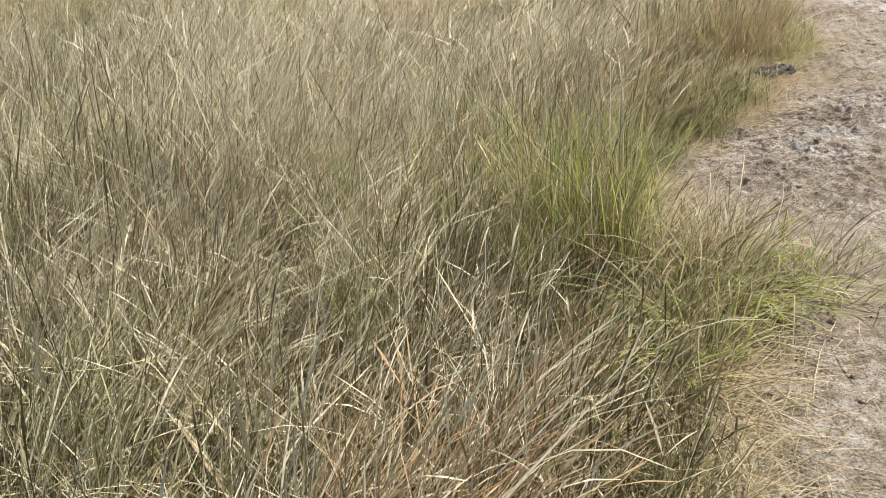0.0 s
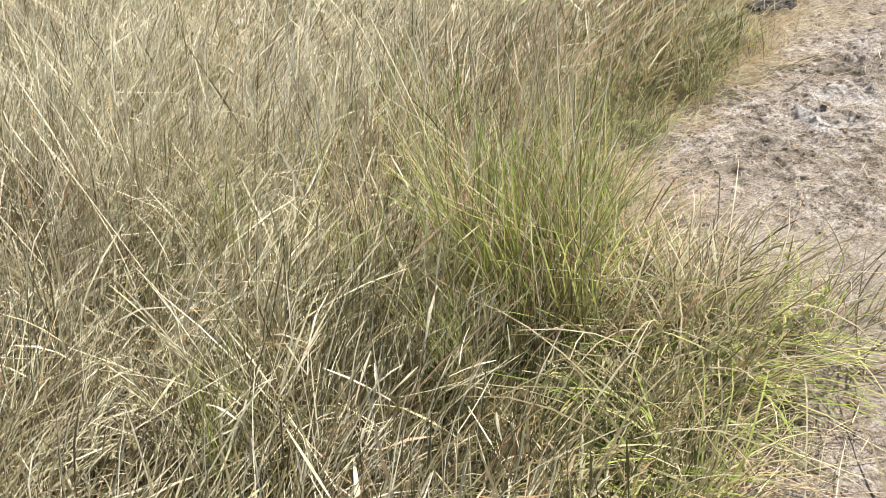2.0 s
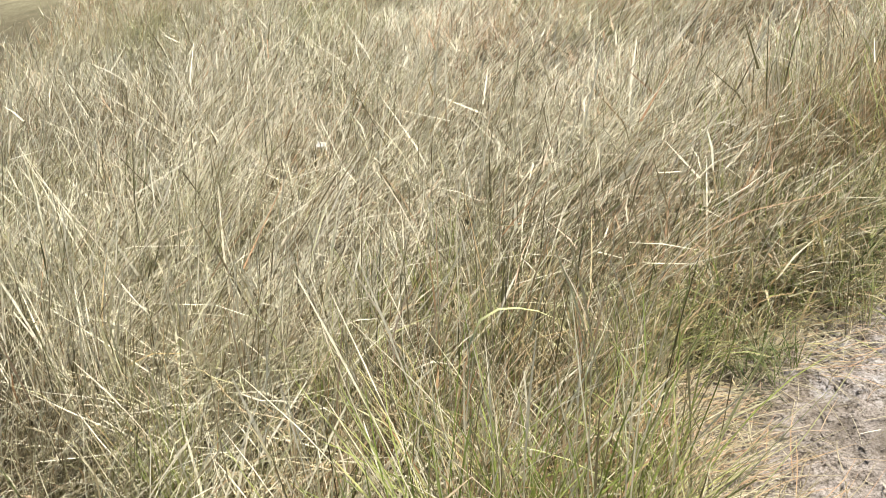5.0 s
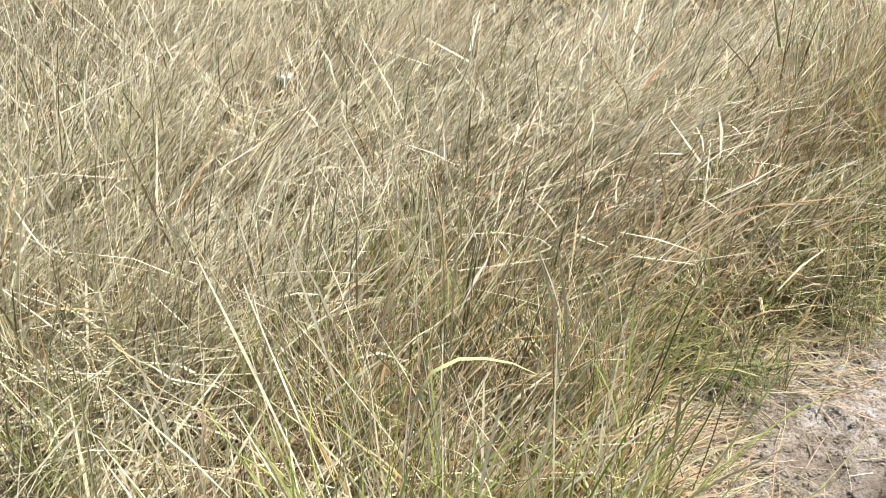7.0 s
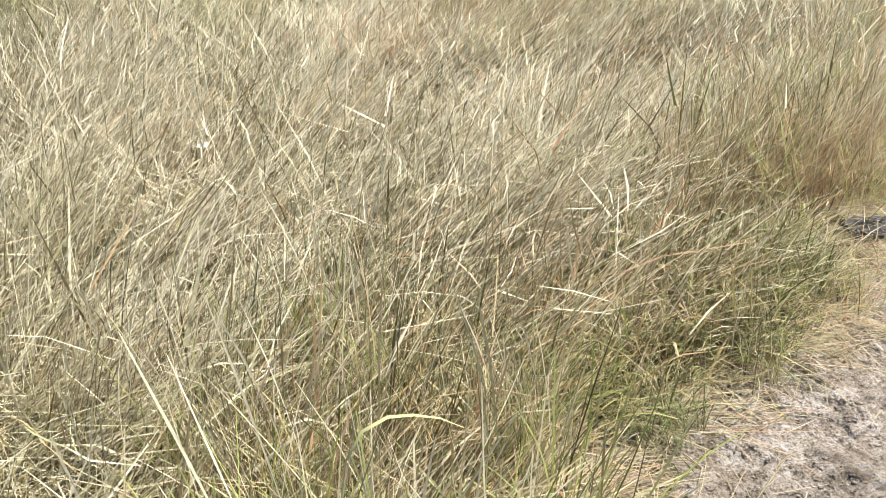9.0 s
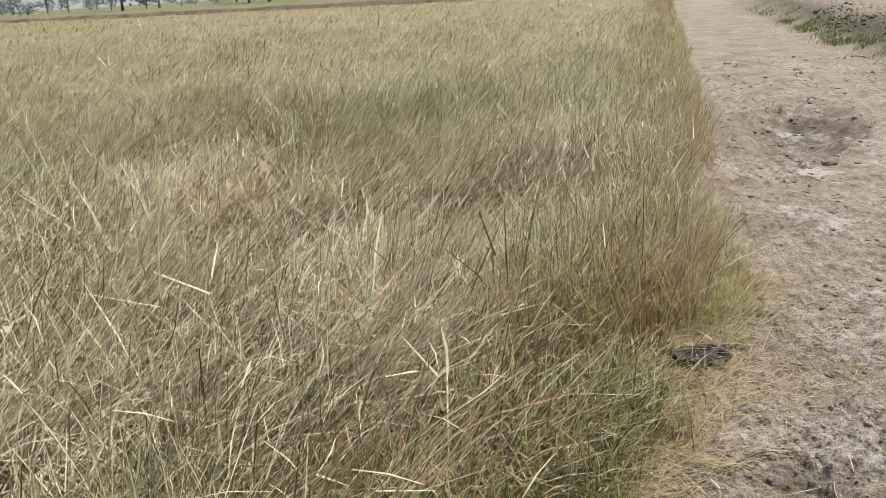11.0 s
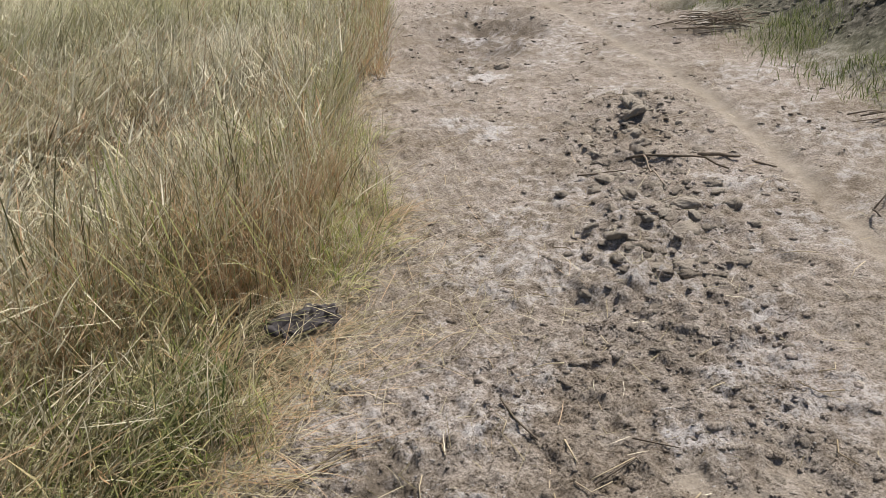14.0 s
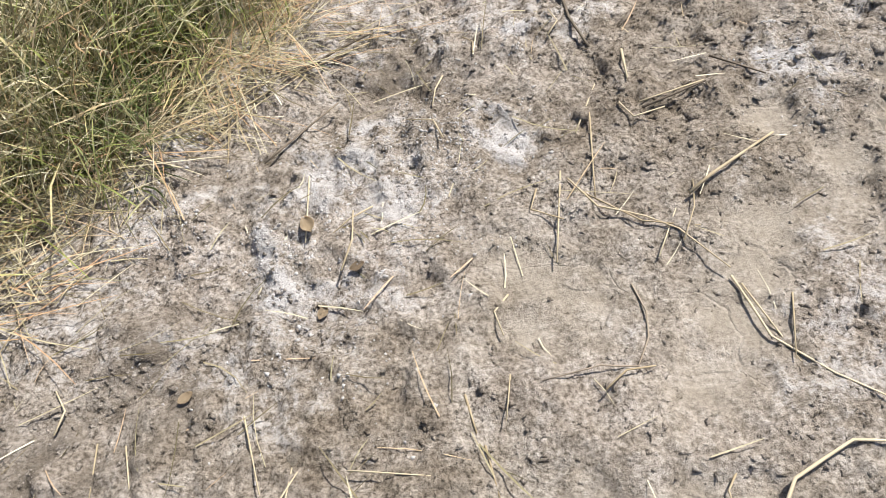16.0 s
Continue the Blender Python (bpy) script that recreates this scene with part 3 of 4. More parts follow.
field_batch(field_grass, 4200, 9, 0.4, 9.0, lambda y: -8.0 + 0 * y, 0.06, 0.6, 0.007, 1, 1.0)
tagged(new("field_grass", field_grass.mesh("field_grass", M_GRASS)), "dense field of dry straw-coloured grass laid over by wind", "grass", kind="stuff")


# taller, greener fringe along the track, far off
fringe = Sheaf()
for locks, per, a0, a1, width, segs in ((1100, 9, 0.5, 13.0, 0.0042, 3), (900, 8, 13.0, 44.0, 0.009, 2)):
    count = locks * per
    s = np.repeat(a0 + (a1 - a0) * rng.random(locks) ** 1.4, per) + rng.normal(0, 0.035, count)
    off = np.repeat(-np.abs(rng.normal(0, 0.55, locks)) + 0.06, per) + rng.normal(0, 0.035, count)
    x = 2.95 + s * ROAD[0] + off * ROAD[1]
    y = 8.0 + s * ROAD[1] - off * ROAD[0]
    gz = ground_z(x, y)
    clump = fbm(x, y, 0.8, 161, 2)
    side = rng.random(count) < 0.3
    leaning = np.repeat(np.abs(rng.normal(0.2, 0.2, locks)), per)
    fringe.add(ribbons(np.stack([x, y, gz - 0.01 + side * rng.uniform(0.05, 0.35, count) * (0.7 + 0.6 * clump)], 1), (0.2 + 0.28 * clump) * rng.uniform(0.6, 1.15, count) * np.where(side, 0.45, 1.0), width * rng.uniform(0.7, 1.3, count),
                       np.repeat(rng.uniform(-math.pi, math.pi, locks), per) + rng.normal(0, 0.5, count), leaning + np.abs(rng.normal(0, 0.1, count)), leaning + np.abs(rng.normal(0.6, 0.35, count)), segs, gz, 0.25, 0.6),
               np.repeat(rng.normal(0.14, 0.26, locks), per) + rng.normal(0, 0.1, count) + 0.5 * (clump - 0.5), np.where(np.repeat(rng.random(locks) < 0.24, per), 0.985, np.where(rng.random(count) < 0.62, rng.normal(0.76, 0.12, count), rng.normal(0.26, 0.12, count))))
tagged(new("fringe_grass", fringe.mesh("fringe_grass", M_FRESH)), "tall olive and straw grass fringe along the track", "grass", kind="stuff")


# ---- grass tufts ----
def tuft(name, count, radius, height, out0, out1, green, red, width=0.0042, az_mid=None, az_spread=0.0, heads=0.25, broad=0, leafy=None, sheaths=0):
    """A tuft at the origin: dry stems, green blades and seed heads as its parts."""
    base = new(name)

    def batch(n, tone, vary, hmul, wmul, l0, l1, segs, head):
        locks = max(4, n // 12)
        own = rng.integers(0, locks, n)                  # each blade springs from one of the tuft's locks
        lr, la = radius * np.sqrt(rng.random(locks)), rng.uniform(-math.pi, math.pi, locks)
        spread = 0.16 * radius
        laz = rng.uniform(-math.pi, math.pi, locks) if az_mid is None else rng.normal(az_mid, az_spread, locks)
        lean, tall = np.abs(rng.normal(l0, 0.15, locks)), rng.uniform(0.7, 1.1, locks)
        side = (rng.random(n) < 0.3) & (head < 1.0)
        root = np.stack([(lr * np.cos(la))[own] + rng.normal(0, spread, n), (lr * np.sin(la))[own] + rng.normal(0, spread, n),
                         np.where(side, height * hmul * rng.uniform(0.1, 0.6, n) * max(0.15, math.cos(out0)), -0.012)], 1)
        az = laz[own] + rng.normal(0, 0.55, n)
        first = np.where(side, rng.uniform(0.15, 1.0, n), np.where(rng.random(n) < 0.1, rng.uniform(0.4, 1.2, n), lean[own] + rng.normal(0, 0.08, n)))
        s = Sheaf()
        s.add(ribbons(root, height * hmul * tall[own] * rng.uniform(0.65, 1.1, n) * np.where(side, 0.45, 1.0) * np.where(vary > 0.96, 0.62, 1.0), width * wmul * rng.uniform(0.7, 1.3, n), az,
                      first, first + (l1 - l0) * rng.uniform(0.3, 1.8, n), segs, np.full(n, 0.004), head, 0.5), np.full(n, tone) + rng.normal(0, 0.16, locks)[own] + rng.normal(0, 0.08, n),
              np.where(vary > 0.92, vary, np.clip(vary + rng.normal(0, 0.1, locks)[own], 0, 0.92)))
        return s

    n1, n2 = int(count * (1 - green)), int(count * green)
    v = np.where(rng.random(n1) < red, rng.uniform(0.965, 1, n1), np.where(rng.random(n1) < 0.55 - 0.2 * (out0 > 0.5), rng.normal(0.76, 0.11, n1), rng.normal(0.26, 0.12, n1)))
    part("dry_foliage", batch(n1, 0.08, v, 1.0, 0.85, out0, out1, 5, 0.1).mesh("dry_foliage", M_STEM), None, base)
    part("green_foliage", batch(n2, 0.85, rng.uniform(0.1, 1, n2), 0.85, 1.25, out0 * 1.2, out1 * 1.15, 5, 0.0).mesh("green_foliage", leafy or M_FRESH), None, base, "narrow green blades")
    if sheaths:                                          # dense dead sheaths round the foot
        part("dead_sheathing", batch(sheaths, 0.0, rng.uniform(0.975, 1.0, sheaths), 0.8, 1.1, out0, out1, 3, 0.0).mesh("dead_sheathing", M_STEM), None, base, "red-brown dead sheaths at the foot")
    if broad:                                            # wide dead leaves, kinked over
        b = Sheaf()
        r, a = radius * np.sqrt(rng.random(broad)), rng.uniform(-math.pi, math.pi, broad)
        b.add(ribbons(np.stack([r * np.cos(a), r * np.sin(a), rng.uniform(0, 0.12, broad)], 1), height * rng.uniform(0.7, 1.3, broad), rng.uniform(0.0035, 0.006, broad),
                      rng.uniform(-math.pi, math.pi, broad), rng.uniform(0.1, 0.9, broad), rng.uniform(1.2, 2.9, broad), 6, np.full(broad, 0.006), 0.0, 0.5),
              np.abs(rng.normal(0.05, 0.1, broad)), rng.uniform(0.25, 0.62, broad))
        part("bent_foliage", b.mesh("bent_foliage", M_STEM), None, base, "broad bleached leaves bent over")
    if heads <= 0.1:
        return base
    n3 = max(4, int(count * 0.06 * heads / 0.25))
    part("seed_plume", batch(n3, 0.1, rng.uniform(0.4, 0.9, n3), 1.1, 0.8, out0, out1 * 0.7, 6, 1.0).mesh("seed_plume", M_GRASS), None, base, "pale seed heads on thin stalks")
    return base


def stand(ob, x, y, turn=0.0, size=1.0):
    ob.matrix_basis = pose(x, y, float(ground_z(x, y)), 0, 0, turn)
    ob.scale = (size, size, size)
    return ob


main_tuft = stand(tuft("grass_tuft", 700, 0.25, 0.88, 0.08, 0.36, 0.58, 0.36, 0.003, heads=0.2, sheaths=260), 0.42, 2.5)
tagged(main_tuft, "tall upright grass tuft with red-brown bases and yellow-green tips", "grass tuft", "tufts beside the track")
second = stand(tuft("grass_tuft", 190, 0.18, 0.72, 0.1, 0.5, 0.6, 0.2, 0.0034), 0.6, 2.86)
tagged(second, "leafy yellow-green grass tuft on the edge of the soil", "grass tuft", "tufts beside the track")
low_clump = stand(tuft("grass_clump", 420, 0.24, 0.56, 0.7, 1.4, 0.24, 0.2, 0.0036, 0.3, 1.1, 0.1, 28), 0.78, 2.16)
tagged(low_clump, "flattened grass clump sprawling over the bare soil", "grass clump")
low_clump = stand(tuft("grass_clump", 340, 0.2, 0.5, 0.6, 1.4, 0.3, 0.25, 0.0036, -0.6, 1.2, 0.1, 20), 0.6, 1.75)
tagged(low_clump, "broken dry grass clump with bent pale stalks", "grass clump")

low_clump = stand(tuft("grass_clump", 380, 0.24, 0.44, 0.6, 1.3, 0.42, 0.14, 0.0034, 0.2, 1.4, 0.1, 14), 1.08, 2.36)
tagged(low_clump, "low olive grass clump creeping over the bare soil", "grass clump")
low_clump = stand(tuft("grass_clump", 130, 0.14, 0.32, 0.6, 1.3, 0.4, 0.1, 0.0034, 0.4, 1.3, 0.1), 1.36, 2.28)
tagged(low_clump, "small green weedy grass clump on the bare soil", "grass clump")

kinds = [tuft("grass_tuft", 430, 0.26, 0.62, 0.16, 0.7, 0.26, 0.25, 0.0034), tuft("grass_tuft", 420, 0.26, 0.54, 0.2, 0.85, 0.5, 0.15, 0.0036),
         tuft("grass_tuft", 430, 0.25, 0.64, 0.12, 0.55, 0.14, 0.6, 0.0033, sheaths=220), tuft("grass_tuft", 420, 0.26, 0.42, 0.4, 1.15, 0.4, 0.28, 0.0034),
         tuft("grass_tuft", 340, 0.2, 0.34, 0.35, 1.2, 0.52, 0.2, 0.0038, heads=0.0, leafy=M_LEAFY)]
KIND_LABEL = ["tall straw and green grass tuft at the track's edge", "green leafy grass tuft at the track's edge",
              "tall reddish dry grass tuft at the track's edge", "low spreading grass tuft at the track's edge",
              "fresh green grass tuft among dead straw"]
# x, y, kind, size
TUFTS = [(1.0, 4.87, 2, 0.92), (1.28, 5.04, 2, 0.97), (1.57, 5.22, 2, 1.01), (1.79, 5.35, 2, 0.97), (1.18, 5.39, 2, 0.92), (1.48, 5.61, 0, 1.01), (1.92, 5.7, 2, 0.95), (1.7, 5.96, 2, 0.97), (2.1, 6.05, 2, 0.9), (1.88, 6.4, 1, 1.01), (2.18, 6.58, 2, 0.92), (2.05, 6.93, 0, 1.01), (2.36, 7.19, 1, 0.92), (2.23, 7.63, 2, 0.92), (2.53, 7.72, 1, 0.92), (2.67, 8.24, 0, 0.92), (2.49, 8.51, 2, 0.92), (2.84, 8.86, 1, 0.92), (3.02, 9.56, 0, 0.92), (2.75, 9.3, 2, 0.92), (3.24, 10.17, 1, 0.87), (2.01, 5.31, 3, 0.83), (2.14, 5.53, 3, 0.83), (2.27, 5.92, 3, 0.78), (2.36, 6.45, 3, 0.83), (2.53, 6.93, 3, 0.83), (1.42, 4.56, 3, 0.9), (1.14, 4.25, 3, 1.0), (0.83, 3.99, 3, 1.0), (1.53, 4.43, 3, 0.75), (0.96, 4.43, 1, 0.8), (0.57, 3.68, 3, 0.9), (1.18, 3.99, 3, 0.7), (0.26, 2.98, 0, 0.8), (0.13, 3.77, 2, 0.75),
         (1.2, 4.3, 4, 1.0), (1.02, 4.12, 4, 0.9), (1.4, 4.5, 4, 0.95), (1.3, 4.08, 4, 0.75), (1.12, 4.55, 4, 1.0), (0.95, 3.62, 4, 0.6), (1.5, 4.75, 4, 0.8), (0.62, 2.0, 4, 0.8), (-0.3, 1.5, 4, 0.8), (0.35, 1.6, 4, 0.8)]
slender = tuft("grass_tuft", 120, 0.13, 0.7, 0.1, 0.4, 0.5, 0.05, 0.0026, heads=1.2)
for i, (x, y, size) in enumerate(((0.06, 3.0, 1.0), (-0.24, 3.16, 0.95), (0.2, 3.4, 0.9), (-0.08, 3.62, 1.0), (0.62, 3.28, 0.75), (-0.3, 3.5, 0.9), (0.0, 2.55, 0.95), (-0.55, 2.7, 0.95), (0.2, 2.1, 0.85), (-0.35, 1.9, 0.9), (0.5, 3.3, 0.8))):
    turn = float(rng.uniform(0, 360))
    ob = slender if i == 0 else copy_thing(slender, pose(x, y, 0, 0, 0, turn))
    stand(ob, x, y, turn, size)
    tagged(ob, "slender pale green grass tuft with soft seed heads", "grass tuft", "tufts in the field")
first = set()
for x, y, k, size in TUFTS:
    turn = float(rng.uniform(0, 360))
    if k in first:
        ob = copy_thing(kinds[k], pose(x, y, float(ground_z(x, y)), 0, 0, turn))
    else:
        ob = kinds[k]
        first.add(k)
    stand(ob, x, y, turn, size * (1.0 if y < 6.5 else 0.78))
    tagged(ob, KIND_LABEL[k], "grass tuft", "tufts beside the track")

# arching pale leaf over the main tuft
leaf_path = [(0.42, 2.33, 0.02), (0.427, 2.335, 0.35), (0.433, 2.34, 0.68), (0.442, 2.35, 0.9), (0.457, 2.36, 0.99), (0.474, 2.372, 1.022), (0.498, 2.389, 1.03), (0.522, 2.405, 1.022), (0.547, 2.423, 1.005), (0.571, 2.439, 0.98)]
bm = bmesh.new()
rows = []
for i, p in enumerate(leaf_path):
    w = (0.0014, 0.0014, 0.0016, 0.002, 0.0026, 0.0028, 0.0028, 0.0025, 0.0018, 0.0006)[i]
    rows.append([bm.verts.new((p[0] + dx * w * 0.5, p[1] - dx * w * 0.85, p[2] - abs(dx) * w * 0.25)) for dx in (-1, 0, 1)])
for a, b in zip(rows, rows[1:]):
    for k in range(2):
        bm.faces.new((a[k], a[k + 1], b[k + 1], b[k]))
M_PALE = plain("pale_leaf", (0.36, 0.38, 0.17), (0.5, 0.49, 0.26), 20, 0.6)
arch = new("grass_leaf", mesh_of(bm, "grass_leaf", M_PALE))
tagged(arch, "single pale arching leaf above the grass tuft", "leaf")


# ---- verge and bank plants on the far side of the track ----
verge = Sheaf()
for count, a0, a1, width, segs, power in ((15000, -4.0, 9.0, 0.005, 2, 1.0), (8000, 9.0, 20.0, 0.009, 2, 1.0), (5000, 20.0, 60.0, 0.015, 2, 1.4)):
    s_ = a0 + (a1 - a0) * rng.random(count) ** power
    o_ = 3.3 + rng.normal(0, 0.2, count) + 0.5 * (fbm(s_, s_ * 0, 1.5, 171, 2) - 0.5)
    wide = rng.random(count) < 0.25
    o_ = np.where(wide, rng.uniform(3.25, 5.7, count), o_)
    x = 2.95 + s_ * ROAD[0] + o_ * ROAD[1]
    y = 8.0 + s_ * ROAD[1] - o_ * ROAD[0]
    keep = fbm(x, y, 0.7, 181, 3) + np.where(wide, -0.06, 0.04) > 0.5
    x, y, wide = x[keep], y[keep], wide[keep]
    c = len(x)
    gz = ground_z(x, y)
    verge.add(ribbons(np.stack([x, y, gz - 0.01], 1), rng.uniform(0.03, 0.13, c) * (0.5 + fbm(x, y, 0.5, 187, 2)), width * rng.uniform(0.6, 1.4, c), rng.uniform(-math.pi, math.pi, c),
                      np.abs(rng.normal(0.2, 0.2, c)), np.abs(rng.normal(0.8, 0.4, c)), segs, gz), np.where(wide, rng.uniform(0.1, 1.1, c), rng.uniform(0.55, 1.2, c)), rng.random(c))
tagged(new("verge_grass", verge.mesh("verge_grass", M_VERGE)), "short green grass verge along the foot of the earth bank", "grass", kind="stuff")

M_BANK = plain("bank_clay", (0.08, 0.072, 0.055), (0.25, 0.225, 0.175), 5.0, 0.95, 0.01)
# ---- straw litter along the edge of the standing grass ----
litter = Sheaf()
n = 9000
y = 0.9 + 8.5 * rng.random(n) ** 1.25
off = np.where(rng.random(n) < 0.8, rng.normal(0.0, 0.11, n), rng.uniform(0, 1.0, n) ** 2 * 1.4)
heap = step(4.3, 4.6, y) * step(6.3, 5.4, y)
x = edge(y) + off + heap * np.abs(rng.normal(0.05, 0.3, n))
gz = ground_z(x, y)
litter.add(ribbons(np.stack([x, y, gz + 0.004 + 0.02 * rng.random(n) * (off < 0.15)], 1), rng.uniform(0.06, 0.32, n) * np.where(off > 0.3, 0.5, 1), rng.uniform(0.0014, 0.0032, n),
                   rng.normal(0.5, 1.3, n), np.clip(rng.normal(1.4, 0.12, n), 1.1, 1.56), rng.normal(1.58, 0.1, n), 3, gz + 0.004), rng.normal(0.05, 0.1, n), np.where(rng.random(n) < 0.2, 0.97, rng.uniform(0.1, 0.72, n)))
for i in range(44):                                 # combed mats of fallen straw
    my = float(2.7 + 3.4 * rng.random() ** 0.8)
    mx = float(edge(my)) + float(rng.normal(0.1, 0.13)) + (0.22 * float(rng.random()) if 4.5 < my < 5.9 else 0.0)
    n = int(rng.integers(18, 46))
    x, y = mx + rng.normal(0, 0.05, n), my + rng.normal(0, 0.05, n)
    gz = ground_z(x, y)
    lie = float(rng.normal(0.7, 1.0))
    litter.add(ribbons(np.stack([x, y, gz + rng.uniform(0.004, 0.035, n)], 1), rng.uniform(0.08, 0.27, n), rng.uniform(0.0014, 0.003, n), lie + rng.normal(0, 0.4, n),
                       rng.uniform(1.35, 1.55, n), rng.uniform(1.5, 1.7, n), 3, gz + 0.005), rng.normal(0.04, 0.08, n), np.where(rng.random(n) < 0.34, 0.99, rng.uniform(0.1, 0.6, n)))
n = 46                                              # stalks fallen over the plastic sheet
x, y = rng.normal(1.8, 0.14, n), rng.normal(4.92, 0.13, n)
gz = ground_z(x, y)
litter.add(ribbons(np.stack([x, y, gz + rng.uniform(0.05, 0.11, n)], 1), rng.uniform(0.12, 0.34, n), rng.uniform(0.0018, 0.0034, n), rng.normal(0.2, 0.8, n),
                   rng.uniform(1.3, 1.6, n), rng.uniform(1.5, 1.85, n), 4, gz + 0.006), rng.normal(0.2, 0.2, n), rng.uniform(0.1, 0.85, n))
n = 1500
x, y = rng.uniform(0.9, 6.0, n), 1.4 + 7 * rng.random(n) ** 1.2
ok = (x > edge(y)) & (across(x, y) < 3.1)
x, y = x[ok], y[ok]
n = len(x)
gz = ground_z(x, y)
litter.add(ribbons(np.stack([x, y, gz + 0.005], 1), rng.uniform(0.02, 0.1, n), rng.uniform(0.0015, 0.0035, n), rng.uniform(-math.pi, math.pi, n),
                   np.full(n, 1.5), np.full(n, 1.57), 2, gz + 0.004), np.zeros(n), rng.random(n) * 0.9)
tagged(new("straw_litter", litter.mesh("straw_litter", M_GRASS)), "matted broken straw lying on the soil at the grass's edge", "straw litter", kind="stuff")


# ---- clods and crumbs ----
def clod_mesh(seed, detail=2):
    """An angular lump: a ball cut by a few planes, then roughened."""
    g = random.Random(seed)
    cuts = []
    for i in range(6):
        d = Vector((g.gauss(0, 1), g.gauss(0, 1), g.gauss(0, 0.8))).normalized()
        cuts.append((d, g.uniform(0.45, 0.85)))
    bm = bmesh.new()
    bmesh.ops.create_icosphere(bm, subdivisions=detail, radius=1.0)
    for v in bm.verts:
        p = v.co.copy()
        for d, far in cuts:
            over = p.dot(d) - far
            if over > 0:
                p -= d * over * 0.5
        k = 1.0 + 0.3 * noise.noise(p * 1.7 + Vector((0, seed * 3.7, 0))) + 0.3 * noise.noise(p * 3.8 + Vector((seed, 0, 2))) + 0.26 * noise.noise(p * 8 + Vector((2, seed, 2)))
        v.co = p * k * 1.1
        v.co.z = max(v.co.z * 0.52, -0.3)
    return mesh_of(bm, "clod", M_CLOD)


clods = [clod_mesh(s, 3) for s in range(9)]
CLODS = [(4.367, 6.832, 0.114), (4.262, 6.665, 0.088), (4.139, 6.446, 0.079), (4.052, 6.314, 0.07), (3.824, 5.858, 0.079), (3.727, 6.297, 0.07), (3.666, 5.236, 0.088), (3.859, 5.174, 0.075), (3.526, 5.13, 0.061), (3.49, 4.999, 0.088), (3.219, 4.753, 0.07), (3.324, 4.718, 0.066), (3.192, 4.411, 0.053), (3.298, 4.148, 0.044), (2.929, 4.289, 0.044), (2.999, 4.227, 0.031), (1.728, 3.245, 0.024), (2.026, 4.078, 0.025), (2.052, 4.052, 0.018), (3.552, 5.7, 0.07), (3.64, 5.92, 0.061), (3.946, 6.051, 0.061), (3.771, 8.244, 0.088), (4.078, 8.375, 0.07)]
n = 240
for i in range(n):
    t = 4 * float(rng.random()) ** 0.7
    j = min(int(t), 3)
    f = t - j
    cx = RIDGE[j][0] * (1 - f) + RIDGE[j + 1][0] * f + float(rng.normal(0, 0.16))
    cy = RIDGE[j][1] * (1 - f) + RIDGE[j + 1][1] * f + float(rng.normal(0, 0.2))
    CLODS.append((cx, cy, 0.014 + 0.036 * float(rng.random()) ** 1.6))
for i in range(55):
    cy = 2.2 + 8 * float(rng.random())
    cx = float(edge(cy)) + 0.25 + 3.0 * float(rng.random())
    if (cx > 2.9 or cy > 4.2) and rng.random() < 0.7:
        CLODS.append((cx, cy, 0.01 + 0.022 * float(rng.random()) ** 2))
for i, (cx, cy, r) in enumerate(CLODS):
    ob = new("clod", clods[int(rng.integers(0, 9))])
    ob.matrix_basis = pose(cx, cy, float(ground_z(cx, cy)) - 0.16 * r, float(rng.normal(0, 14)), float(rng.normal(0, 14)), float(rng.uniform(0, 360)))
    r *= (0.8 if r > 0.04 else 0.9) * (0.65 if cy < 4.5 else 1.0)
    ob.scale = (r * float(rng.uniform(0.8, 1.25)), r * float(rng.uniform(0.8, 1.2)), r * float(rng.uniform(0.75, 1.1)))
    tagged(ob, "dry grey-brown clod of earth on the track" if r > 0.045 else "small dry crumbling earth clod on the track", "clod", "clods on the track")

bm = bmesh.new()
for p in ((1, 0, 0), (0, 1, 0), (-1, 0, 0), (0, -1, 0), (0, 0, 1), (0, 0, -1)):
    bm.verts.new(p)
bm.verts.index_update()
bm.verts.ensure_lookup_table()
for k in range(4):
    bm.faces.new((bm.verts[k], bm.verts[(k + 1) % 4], bm.verts[4]))
    bm.faces.new((bm.verts[(k + 1) % 4], bm.verts[k], bm.verts[5]))
ball = np.array([v.co[:] for v in bm.verts])
tri = np.array([[v.index for v in f.verts] for f in bm.faces])
bm.free()


def strew(name, x, y, size, flat, mat, label, category, jag=0.4):
    """Small uneven grains on the ground, as one object."""
    n = len(x)
    jit = 1 + jag * rng.normal(0, 1, (n, len(ball), 1)).clip(-1.5, 1.5)
    turn = rng.uniform(0, 2 * math.pi, n)
    longer = rng.uniform(0.8, 1.7, n)
    co = ball[None] * jit * size[:, None, None] * np.array([1.0, 1.0, flat])
    a, b = co[:, :, 0] * longer[:, None], co[:, :, 1].copy()
    co[:, :, 0] = a * np.cos(turn)[:, None] - b * np.sin(turn)[:, None]
    co[:, :, 1] = a * np.sin(turn)[:, None] + b * np.cos(turn)[:, None]
    co = co + np.stack([x, y, ground_z(x, y) - size * 0.2], 1)[:, None, :]
    tris = (tri[None] + (np.arange(n) * len(ball))[:, None, None]).reshape(-1, 3)
    return tagged(new(name, quads_mesh(name, co.reshape(-1, 3), tris, mat, True)), label, category, kind="stuff")


